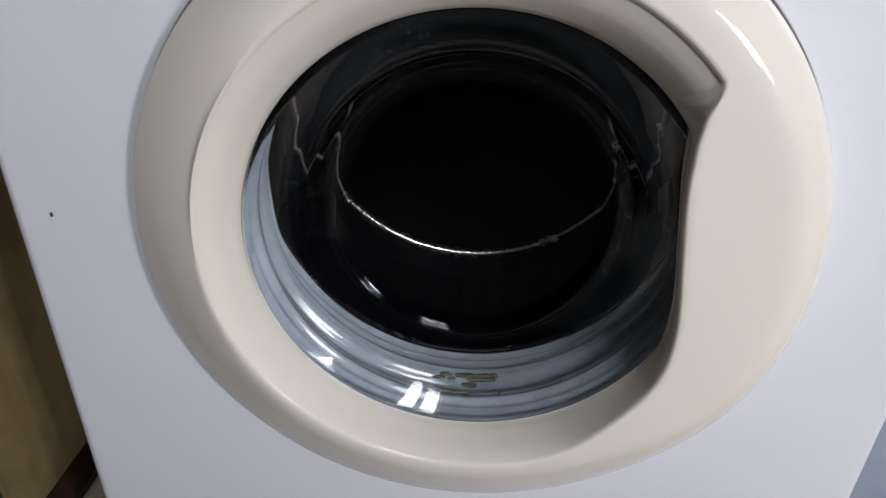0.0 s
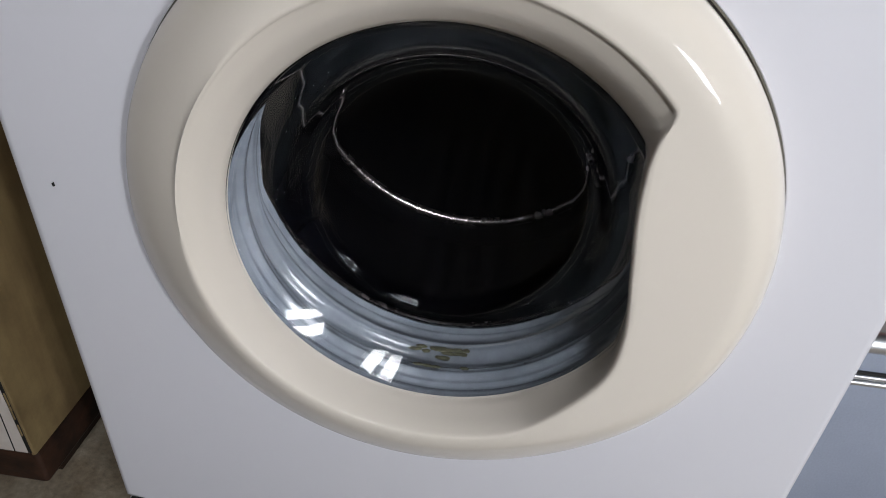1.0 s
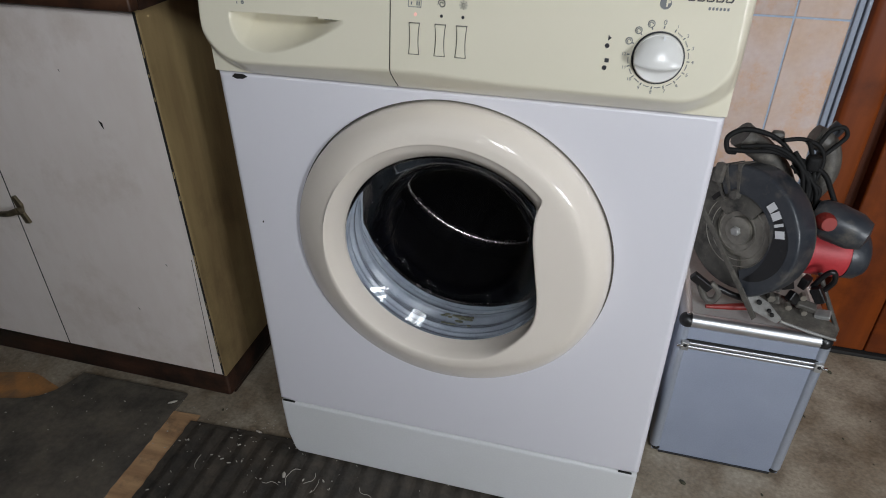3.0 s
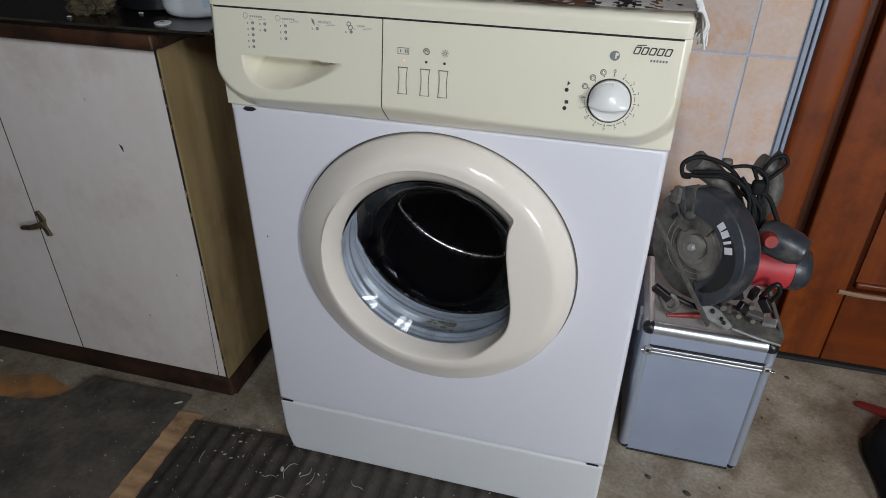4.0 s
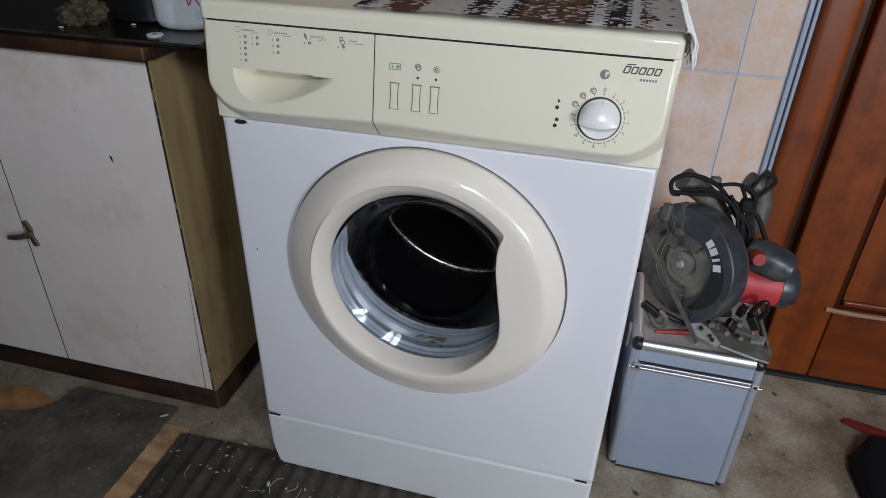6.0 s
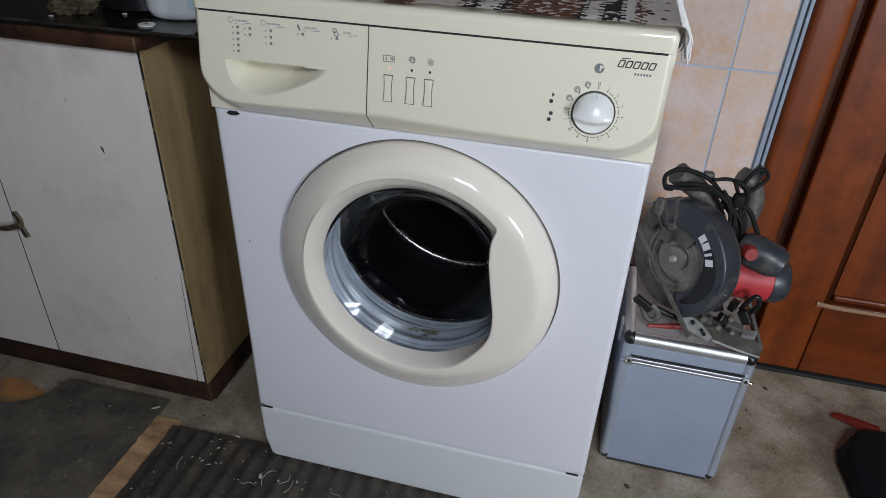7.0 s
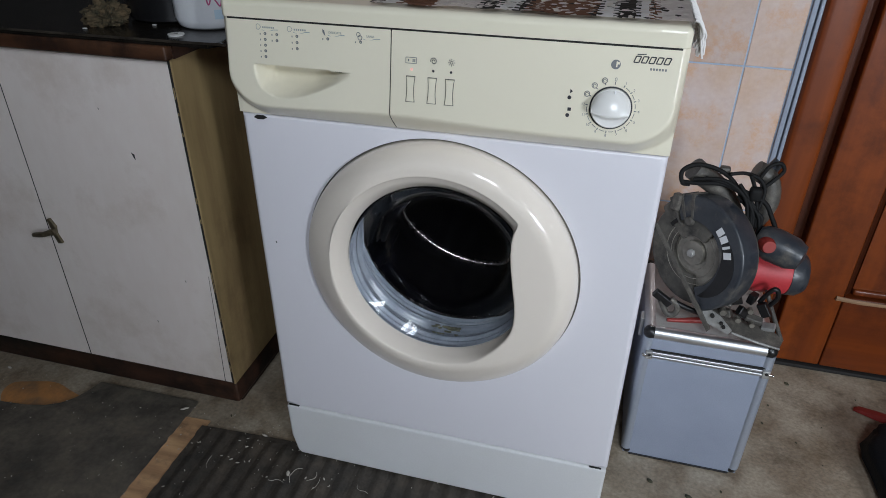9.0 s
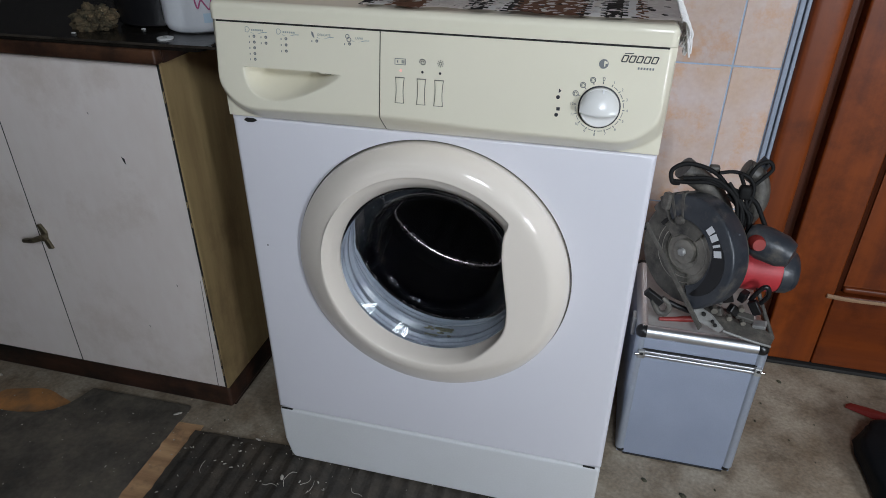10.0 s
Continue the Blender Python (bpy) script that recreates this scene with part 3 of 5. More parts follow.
def body_shell():
    """Front with a round opening, rounded edges and sides to the back."""
    bm = bmesh.new()
    z0, z1, n = KICK + 0.0015, SEAM - 0.001, 160
    cz = DC.z

    def on_rect(t, inset):
        dx, dz = math.cos(t), math.sin(t)
        hx, up = W - inset, inset * 0.5
        k = min(hx / abs(dx) if abs(dx) > 1e-6 else 9, ((z1 - up - cz) if dz > 0 else (cz - z0 - up)) / abs(dz) if abs(dz) > 1e-6 else 9)
        return dx * k, cz + dz * k

    corners = [math.atan2(b - cz, a) for a in (-W, W) for b in (z0, z1)]
    ts = sorted(set([2 * math.pi * i / n - math.pi for i in range(n)] + corners))
    loops = []
    for r, y in ((0.196, 0.075), (0.196, 0.0075), (0.2100, 0.0060), (0.2112, 0.0040), (0.2118, 0.0010), (0.2130, 0.0)):
        loops.append([(math.cos(t) * r, y, cz + math.sin(t) * r) for t in ts])
    for inset, y in ((0.0090, 0.0), (0.0060, 0.0005), (0.0034, 0.0018), (0.0014, 0.0042), (0.0003, 0.0075), (0.0, 0.011), (0.0, 0.50)):
        loops.append([(on_rect(t, inset)[0], y, on_rect(t, inset)[1]) for t in ts])
    rows = [[bm.verts.new(p) for p in lp] for lp in loops]
    for a, b in zip(rows, rows[1:]):
        for i in range(len(ts)):
            j = (i + 1) % len(ts)
            bm.faces.new((a[i], a[j], b[j], b[i]))
    bm.faces.new(rows[-1])
    bmesh.ops.recalc_face_normals(bm, faces=bm.faces)
    return bm


CREST_A = [-180, -66, -50, -33, -20, -6, 4.8, 19.3, 31.1, 37.7, 41.0, 42.4, 180]
CREST_R = [0.161, 0.161, 0.152, 0.146, 0.1337, 0.123, 0.1194, 0.1213, 0.1314, 0.1453, 0.1595, 0.162, 0.161]



def door_ring():
    """The door's moulded ring with its handle: outer slope, crest, and the wall that falls to the glass."""
    bm = bmesh.new()
    ts = sorted([radians(a) for a in range(-180, 180, 2)] + [radians(a + 0.5) for a in (29, 31, 33, 35, 36, 37, 38, 39, 40, 41, 42, 43)])
    rows = []
    for t in ts:
        a = math.degrees(t)
        soft = 6 if a < 30 else max(0.0, 6 - (a - 30) * 0.6)
        rc = sum(float(np.interp(a + soft * k / 4, CREST_A, CREST_R)) for k in range(-4, 5)) / 9
        crest = Vector((math.cos(t) * rc, 0, 0.497 + math.sin(t) * rc))
        outer = Vector((math.cos(t) * DR, 0, DC.z + math.sin(t) * DR))
        handle = smooth01((0.159 - rc) / 0.02)
        row = [outer + Vector((0, 0.008, 0)), outer + Vector((0, 0.0, 0)), outer.lerp(crest, 0.004) + Vector((0, -0.008, 0))]
        for s in (0.02, 0.05, 0.09, 0.14, 0.2, 0.27, 0.34, 0.42, 0.5, 0.58, 0.68, 0.78, 0.9, 0.96):
            d = (crest - outer).length * s
            lean = smooth01(0.5 - 0.7 * (math.cos(t) + math.sin(t)))      # the lower left flank is straighter, the handle rounder
            u = min(1.0, d / (0.030 + 0.020 * lean))
            row.append(outer.lerp(crest, s) + Vector((0, -0.008 - 0.0295 * ((1 - 0.8 * lean) * math.sin(math.pi / 2 * u ** 0.74) + 0.8 * lean * u ** 0.9), 0)))
        row.append(crest + Vector((0, -0.0375, 0)))
        inward = (Vector((0, 0, 0.49)) - crest).normalized()
        row.append(crest + inward * 0.0016 + Vector((0, -0.0365, 0)))
        row.append(crest + inward * 0.0022 + Vector((0, -0.0345, 0)))
        rel = crest - Vector((0, 0, 0.49))
        rr = rel.length
        rim = Vector((0, 0, 0.488)) + rel.normalized() * (0.1432 * (1 - handle) + min(0.1432, rr + 0.004) * handle)
        for s in (0.2, 0.5, 0.85, 1.0):
            row.append((crest + inward * 0.0022).lerp(rim, s ** (0.8 + handle)) + Vector((0, -0.0345 + 0.0255 * s ** (1.0 + 0.3 * (1 - handle)), 0)))
        row.append(rim + Vector((0, -0.0035, 0)))
        rows.append([bm.verts.new(p) for p in row])
    for i in range(len(rows)):
        a, b = rows[i], rows[(i + 1) % len(rows)]
        for k in range(len(a) - 1):
            bm.faces.new((a[k], b[k], b[k + 1], a[k + 1]))
    bmesh.ops.recalc_face_normals(bm, faces=bm.faces)
    return bm


def build_washer():
    wm = thing("washing_machine", (0, 0.25, 0), "white front-loading washing machine with a cream control panel and door ring", "washing machine")
    part("body", body_shell(), M_ENAMEL, wm, "white enamelled steel body")
    # kick plate, drawn in towards its lower corners
    kp = bmesh.new()
    prism(kp, [(-W + 0.001, 0.0, KICK - 0.001), (W - 0.001, 0.0, KICK - 0.001), (W - 0.002, 0.0, 0.055), (W - 0.010, 0.0, 0.016), (W - 0.016, 0.0, 0.008), (-W + 0.018, 0.0, 0.008), (-W + 0.012, 0.0, 0.016), (-W + 0.003, 0.0, 0.055)], (0, 0.10, 0))
    part("kick_plate", bevel_all(kp, 0.006, 3), M_KICK, wm, "cream-white plastic kick plate")
    part("plinth_box", boxed(-W + 0.02, W - 0.02, 0.10, 0.49, 0.02, KICK), M_DARK, wm, "dark underside", False)
    for sx in (-1, 1):
        for yy in (0.06, 0.44):
            part("foot", lathe(bmesh.new(), [(0.0, 0.0), (0.02, 0.0), (0.022, 0.006), (0.012, 0.012), (0.012, 0.03), (0.0, 0.03)], (sx * 0.25, yy, 0.0), 20, "z"), M_BLACKP, wm)
    for a, b, h in ((-W + 0.006, -W + 0.028, 0.0003), (W - 0.030, W - 0.010, 0.0001)):
        part("seam_gap", prism(bmesh.new(), [(a, -0.0003, KICK - 0.0002), (b, -0.0003, KICK - 0.0002), (b - 0.004, -0.0003, KICK + h * 0.5), (a, -0.0003, KICK + h)], (0, 0.004, 0)), M_DARK, wm, "dark gap over the kick plate", False)
    part("chipped_spot", prism(bmesh.new(), [(-0.277, -0.0012, 0.7025), (-0.273, -0.0012, 0.7060), (-0.262, -0.0012, 0.7060), (-0.256, -0.0012, 0.7035), (-0.262, -0.0012, 0.7005), (-0.271, -0.0012, 0.7000)], (0, 0.002, 0)), M_DARK, wm, "dark chip in the enamel", False)
    part("chipped_spot", prism(bmesh.new(), [(-0.270, -0.0006, 0.4955), (-0.2683, -0.0006, 0.4965), (-0.2681, -0.0006, 0.4935), (-0.2696, -0.0006, 0.4930)], (0, 0.002, 0)), M_DARK, wm, "dark chip in the enamel", False)
    # worktop cover
    tc = boxed(-W, W, -0.014, 0.50, 0.8447, TOPZ)
    edges = [e for e in tc.edges if not all(v.co.z < 0.85 for v in e.verts)]
    edges = [e for e in edges if any(v.co.y < 0.1 for v in e.verts)]
    bmesh.ops.bevel(tc, geom=edges, offset=0.009, segments=4, affect="EDGES", profile=0.5)
    part("top_cover", tc, M_CREAM, wm, "cream plastic top cover")
    part("seam_gap", boxed(-W + 0.009, W - 0.009, -0.0122, 0.45, 0.840, 0.848), M_DARK, wm, "dark seam under the cover", False)
    # drawer and panel
    drawer = part("detergent_drawer", height_sheet(bmesh.new(), -W, -0.0605, SEAM + 0.0005, 0.8435, 150, 90, drawer_depth), M_CREAM, wm, "cream detergent drawer front with a finger recess")
    cp = part("control_panel", height_sheet(bmesh.new(), -0.0590, W, SEAM + 0.0005, 0.8435, 150, 60, panel_depth), M_CREAM, wm, "cream control panel with printed marks")
    gapline = bmesh.new()
    tube(gapline, [(-0.0598, panel_depth(-0.0598, z) + 0.0004, z) for z in [SEAM + 0.002 + 0.131 * k / 22 for k in range(23)]], 0.00045, 6)
    part("seam_gap", gapline, M_DARK, wm, "dark seam beside the drawer")

    def face_y(x, z):
        return panel_depth(x, z)

    lean = math.degrees(math.atan2(0.0195, 0.116))

    def at_face(x, z, out=0.0004):
        return Matrix.Translation((x, face_y(x, z) - out, z)) @ pose(0, 0, 0, -lean, 0, 0)

    def slip(bm, x, z, sx, sz, out=0.0004, thick=0.0004, lean_x=0.0):
        """A small printed bar on the panel's face."""
        m = at_face(x, z, out)
        vs = [m @ Vector((a * sx / 2 + b * lean_x, 0, b * sz / 2)) for a, b in ((-1, -1), (1, -1), (1, 1), (-1, 1))]
        bm.faces.new([bm.verts.new(v) for v in vs])
        return bm

    # printed programme lists on the drawer: heading, swoosh, dots
    for x, z, word in ((-0.2300, 0.8337, ""), (-0.1850, 0.8335, ""), (-0.1365, 0.8330, "DELICATE"), (-0.0885, 0.8318, "LANA")):
        if word:
            part("writing", letters(word, 0.0040, at_face(x + 0.001, z)), M_FAINT, drawer)
        else:
            b = bmesh.new()
            for k in range(6):
                slip(b, x - 0.0070 + k * 0.0030, z, 0.0020, 0.0022)
            part("writing", b, M_FAINT, drawer, "small grey heading")
        sw = bmesh.new()
        tube(sw, [(x - 0.009 + 0.0058 * k, face_y(x, z) - 0.0003, z - 0.0035 - 0.0012 * math.sin(k * 1.3)) for k in range(5)], 0.0005, 5)
        part("swoosh", sw, M_BLUEINK, drawer)
        ic = bmesh.new()
        if x < -0.16:
            tube(ic, [at_face(x - 0.0140 + (0.0030 + 0.0007 * math.cos(3 * a)) * math.cos(a), z + 0.0003 + 0.0034 * math.sin(a)).translation for a in [k * math.pi / 5 for k in range(10)]], 0.00035, 5, closed=True)
            part("symbol", ic, M_FAINT, drawer)
        elif x < -0.11:
            ic.faces.new([ic.verts.new(at_face(x - 0.0145 + a, z + b).translation) for a, b in ((-0.0022, 0.0040), (0.0006, 0.0022), (0.0020, -0.0020), (0.0024, -0.0046), (0.0004, -0.0030), (-0.0016, -0.0002))])
            part("symbol", ic, M_GREYINK, drawer)
        else:
            for ox, oz, q in ((-0.0150, 0.0016, 0.0024), (-0.0128, -0.0022, 0.0027)):
                tube(ic, [at_face(x + ox + q * math.cos(a), z + oz + q * math.sin(a)).translation for a in [k * math.pi / 4 for k in range(8)]], 0.0005, 5, closed=True)
            part("symbol", ic, M_GREYINK, drawer)

    def dots(cx, zs):
        for z in zs:
            d = bmesh.new()
            lathe(d, [(0.0006, -0.0003), (0.0019, -0.0003), (0.0020, 0.0005)], (cx, face_y(cx, z) - 0.0001, z), 14)
            part("programme_mark", d, M_GREYINK, drawer)
            b = bmesh.new()
            slip(b, cx - 0.0068, z - 0.0005, 0.0014, 0.0022)
            part("tick", b, M_GREYINK, drawer)

    dots(-0.2345, [0.8258 - 0.0072 * k for k in range(5)])
    dots(-0.2175, [0.8256, 0.8182])
    dots(-0.1888, [0.8254, 0.8178, 0.8102])
    dots(-0.1455, [0.8252])
    dots(-0.1005, [0.8243])
    part("slot", prism(bmesh.new(), [(-0.139, -0.0195, 0.7862), (-0.124, -0.0195, 0.7856), (-0.128, -0.0195, 0.7842), (-0.136, -0.0195, 0.7842)], (0, 0.003, 0)), M_DARK, drawer, "dark slot at the recess", False)

    # three waisted push buttons with dark outlines, lamps and symbols
    for x, lit in ((-0.0325, True), (-0.0040, False), (0.0190, False)):
        zc, hz = 0.7725, 0.0155

        def outline(grow):
            pts = []
            for k in range(9):
                u = -1 + k / 4
                pts.append((x + 0.0055 + grow - 0.0012 * (1 - u * u), zc + u * (hz + grow)))
            pts += [(2 * x - a, b) for a, b in reversed(pts)]
            return pts

        rimb = bmesh.new()
        prism(rimb, [(a, face_y(a, b) - 0.0006, b) for a, b in outline(0.0007)], (0, 0.003, 0))
        btn = part("button", rimb, M_SLATE, cp, "cream push button with a dark outline", False)
        cap = bmesh.new()
        prism(cap, [(a, face_y(a, b) - 0.0022, b) for a, b in outline(-0.0002)], (0, 0.004, 0))
        part("button_cap", bevel_all(cap, 0.0008, 2), M_CREAM, btn)
        lamp = bmesh.new()
        lathe(lamp, [(0.0, -0.0006), (0.0014, -0.0005), (0.0019, 0.0006)], (x + 0.0008, face_y(x, 0.797) - 0.0001, 0.7965), 16)
        part("indicator_lamp", lamp, M_LED if lit else M_INK, cp, "lit red indicator lamp" if lit else "dark indicator lamp")
        ic = bmesh.new()
        if lit:
            for q in ((-1, -1, 1, -1), (1, -1, 1, 1), (1, 1, -1, 1), (-1, 1, -1, -1)):
                tube(ic, [at_face(x + q[0] * 0.007, 0.8075 + q[1] * 0.0035).translation, at_face(x + q[2] * 0.007, 0.8075 + q[3] * 0.0035).translation], 0.0004, 5)
            slip(ic, x - 0.0035, 0.8075, 0.0016, 0.003)
            slip(ic, x + 0.0025, 0.8075, 0.0014, 0.004)
            slip(ic, x + 0.0048, 0.8075, 0.0014, 0.004)
        elif x < 0.01:
            tube(ic, [at_face(x + 0.001 + r * math.cos(a), 0.8085 + r * math.sin(a)).translation for a, r in [(k * 0.8, 0.0012 + 0.00027 * k) for k in range(13)]], 0.0005, 5)
        else:
            tube(ic, [at_face(x + 0.001 + 0.0017 * math.cos(k * math.pi / 3), 0.8085 + 0.0017 * math.sin(k * math.pi / 3)).translation for k in range(6)], 0.0004, 5, closed=True)
            for k in range(8):
                a = k * math.pi / 4
                tube(ic, [at_face(x + 0.001 + r * math.cos(a), 0.8085 + r * math.sin(a)).translation for r in (0.0028, 0.0045)], 0.0004, 5)
        part("symbol", ic, M_GREYINK if lit else M_INK, cp)

    # two marks left of the dial
    for z, tri in ((0.7795, True), (0.7585, False)):
        d = bmesh.new()
        lathe(d, [(0.0, -0.0004), (0.0022, -0.0004), (0.0026, 0.0006)], (0.1685, face_y(0.1685, z), z), 16)
        part("indicator_lamp", d, M_INK, cp, "dark indicator lamp")
        g = bmesh.new()
        if tri:
            g.faces.new([g.verts.new(at_face(0.1685 + a, z + b).translation) for a, b in ((0.0002, 0.0050), (0.0034, 0.0078), (0.0002, 0.0106))])
        else:
            slip(g, 0.1700, z + 0.0075, 0.0042, 0.0040)
        part("symbol", g, M_INK, cp)
    # round badge, maker's mark and model mark as plain shapes
    bx, bz = 0.2175, 0.8215
    d = bmesh.new()
    lathe(d, [(0.0, -0.0004), (0.0054, -0.0004), (0.0056, 0.0006)], (0, 0, 0), 28)
    bmesh.ops.transform(d, matrix=at_face(bx, bz, 0.0001), verts=d.verts)
    badge = part("badge", d, M_GREYINK, cp, "small round grey badge")
    part("symbol", slip(slip(bmesh.new(), bx + 0.0012, bz + 0.0005, 0.0016, 0.0065, 0.0009), bx + 0.0028, bz + 0.0018, 0.0030, 0.0026, 0.0010), M_CREAM, badge)
    mk = bmesh.new()
    for k in range(5):
        x0, hz, hw = 0.2410 + 0.0084 * k, 0.0034, 0.0028
        for a, b, c, d in ((-1, -1, 1, -1), (1, -1, 1, 1), (1, 1, -1, 1), (-1, 1, -1, -1)):
            tube(mk, [at_face(x0 + a * hw + b * 0.0011, 0.8290 + b * hz, 0.0002).translation, at_face(x0 + c * hw + d * 0.0011, 0.8290 + d * hz, 0.0002).translation], 0.00072, 5)
    tube(mk, [at_face(0.2400, 0.8345, 0.0002).translation, at_face(0.2500, 0.8352, 0.0002).translation], 0.0006, 5)
    part("maker_mark", mk, M_INK, cp, "black maker's mark")
    mm = bmesh.new()
    for k in range(6):
        slip(mm, 0.2575 + 0.0033 * k, 0.8192, 0.0020, 0.0026)
    part("model_mark", mm, M_GREYINK, cp, "small grey model mark")

    # programme dial
    kx, kz, kr = 0.2185, 0.7718, 0.0245
    m = at_face(kx, kz, 0.0)
    ringm = bmesh.new()
    lathe(ringm, [(kr + 0.0007, 0.0012), (kr + 0.0007, -0.0010), (kr, -0.0012), (kr - 0.002, 0.0012)], (0, 0, 0), 56)
    bmesh.ops.transform(ringm, matrix=m, verts=ringm.verts)
    dial = part("dial", ringm, M_INK, cp, "white programme dial with a dark rim and numbers")
    kn = bmesh.new()
    lathe(kn, [(kr - 0.001, 0.0012), (kr - 0.0010, -0.0050), (kr - 0.0022, -0.0062), (kr - 0.006, -0.0055), (0.0, -0.0050)], (0, 0, 0), 56)
    bmesh.ops.transform(kn, matrix=m, verts=kn.verts)
    knob = part("knob", kn, M_KNOB, dial, "white round knob")
    gr = bmesh.new()
    # broad grip across the knob, straight below and domed above
    rows = []
    for k in range(13):
        u = -1 + k / 6
        xx = u * (kr - 0.0022)
        top = math.sqrt(max(0.0, (kr - 0.0018) ** 2 - xx ** 2)) * 0.97
        rows.append([gr.verts.new(m @ Vector((xx, y, z))) for y, z in ((-0.004, -0.0085 + 0.003 * u * u), (-0.0175 + 0.004 * u * u, -0.0090 + 0.003 * u * u), (-0.0190 + 0.004 * u * u, -0.0060 + 0.003 * u * u), (-0.0160 + 0.004 * u * u, top * 0.55), (-0.0055, top))])
    for a, b in zip(rows, rows[1:]):
        for k in range(4):
            gr.faces.new((a[k], b[k], b[k + 1], a[k + 1]))
    bmesh.ops.recalc_face_normals(gr, faces=gr.faces)
    part("grip", gr, M_KNOB, dial)
    pt = bmesh.new()
    slip(pt, kx + 0.003, kz + kr - 0.004, 0.0020, 0.0040, 0.0100)
    part("pointer", pt, M_WHITEPRINT, dial)
    ticks = 16
    for k in range(ticks):
        a = radians(87 - 360 / ticks * k)
        tk = bmesh.new()
        tube(tk, [at_face(kx + r * math.cos(a), kz + r * math.sin(a), 0.0003).translation for r in (kr + 0.0028, kr + 0.0055)], 0.0006, 5)
        part("tick", tk, M_GREYINK, cp)
        if 1 <= k <= 12 and k < 12:
            arc = bmesh.new()
            tube(arc, [at_face(kx + (kr + 0.0038) * math.cos(a - u), kz + (kr + 0.0038) * math.sin(a - u), 0.0003).translation for u in (0.09, 0.15, 0.22, 0.30)], 0.0004, 5)
            part("arc_mark", arc, M_GREYINK, cp)
        rr = kr + 0.0083
        px, pz = kx + rr * math.cos(a), kz + rr * math.sin(a)
        if k <= 12:
            part("number", letters(str(k), 0.0046 if k else 0.0066, at_face(px, pz)), M_GREYINK, cp)
        else:
            sy = bmesh.new()
            tube(sy, [at_face(px + 0.0031 * math.cos(q), pz + 0.0031 * math.sin(q)).translation for q in [j * math.pi / 4 for j in range(8)]], 0.00045, 5, closed=True)
            tube(sy, [at_face(px + 0.0018 * math.cos(q), pz + 0.0018 * math.sin(q)).translation for q in (0, 1.6, 3.2, 4.4)], 0.0004, 5)
            part("symbol", sy, M_GREYINK, cp)

    # door
    door = part("door", door_ring(), M_RINGP, wm, "glossy cream door ring with a moulded handle")
    c = (0, 0, 0.488)
    rimr = bmesh.new()
    lathe(rimr, [(0.2122, 0.004), (0.2120, 0.0003), (0.2110, 0.0003), (0.2104, 0.004)], (0, 0, DC.z), 120)
    part("shadow_gap", rimr, M_SLATE, wm, "grey gap round the door")
    bowl = bmesh.new()
    outer = [(0.1455, -0.0055), (0.1448, -0.0015), (0.1415, 0.0015), (0.1310, 0.0112), (0.1215, 0.0205), (0.1165, 0.0320), (0.1115, 0.0460), (0.1065, 0.0545), (0.0975, 0.0590), (0.088, 0.0602), (0.05, 0.0615), (0.0, 0.062)]
    inner = [(0.0, 0.0565), (0.05, 0.056), (0.088, 0.0548), (0.0960, 0.0532), (0.1015, 0.0492), (0.1062, 0.0405), (0.1108, 0.0270), (0.1160, 0.0158), (0.1235, 0.0085), (0.1310, 0.0016), (0.1380, -0.0050), (0.1400, -0.0066), (0.1425, -0.0074), (0.1455, -0.0055)]
    lathe(bowl, outer + inner, c, 120)
    gl = part("glass_bowl", bowl, M_GLASS, door, "clear bowl-shaped door glass")
    gl.visible_shadow = False
    gk = bmesh.new()
    folds = [(0.196, 0.004), (0.160, 0.000), (0.1490, -0.002), (0.1470, 0.004), (0.1500, 0.012), (0.1440, 0.020), (0.1425, 0.026), (0.1475, 0.032), (0.1560, 0.036), (0.1590, 0.044), (0.1540, 0.052), (0.1480, 0.056), (0.1490, 0.063), (0.1580, 0.068), (0.1625, 0.076), (0.1590, 0.085), (0.1560, 0.090), (0.1580, 0.096), (0.1680, 0.100), (0.1850, 0.102)]
    fine = [0.004 + 0.0014 * k for k in range(60)]
    ridged = [(float(np.interp(y, [b for a, b in folds[3:]], [a for a, b in folds[3:]])) + 0.0010 * math.sin(y * 2 * math.pi / 0.0078) * min(1.0, (y - 0.004) / 0.008), y) for y in fine]
    lathe(gk, folds[:3] + ridged + folds[-4:], c, 120)
    gasket = part("gasket", gk, M_RUBBER, wm, "grey folded rubber door gasket with mould spots")
    rnd = random.Random(4)
    for k in range(26):
        a = -math.pi / 2 + rnd.gauss(0, 0.085)
        yy = rnd.choice((0.0505, 0.053, 0.0545, 0.0265))
        r = {0.0505: 0.1550, 0.053: 0.1523, 0.0545: 0.1500, 0.0265: 0.1428}[yy] - 0.0006
        sp = bmesh.new()
        bmesh.ops.create_icosphere(sp, subdivisions=1, radius=1.0, matrix=Matrix.Translation((c[0] + r * math.cos(a), yy, c[2] + r * math.sin(a))) @ Matrix.Diagonal((rnd.uniform(0.003, 0.008), rnd.uniform(0.0016, 0.0034), 0.0014, 1)))
        part("mould_spot", sp, M_MOULD, gasket)
    for k in range(14):
        a = -math.pi / 2 + rnd.gauss(0, 0.25)
        dr = bmesh.new()
        bmesh.ops.create_icosphere(dr, subdivisions=2, radius=1.0, matrix=Matrix.Translation((c[0] + 0.1432 * math.cos(a), 0.0235 + rnd.uniform(-0.003, 0.003), c[2] + 0.1432 * math.sin(a))) @ Matrix.Diagonal((rnd.uniform(0.0012, 0.003), 0.002, 0.0016, 1)))
        part("water_drop", dr, M_GLASS, gasket)
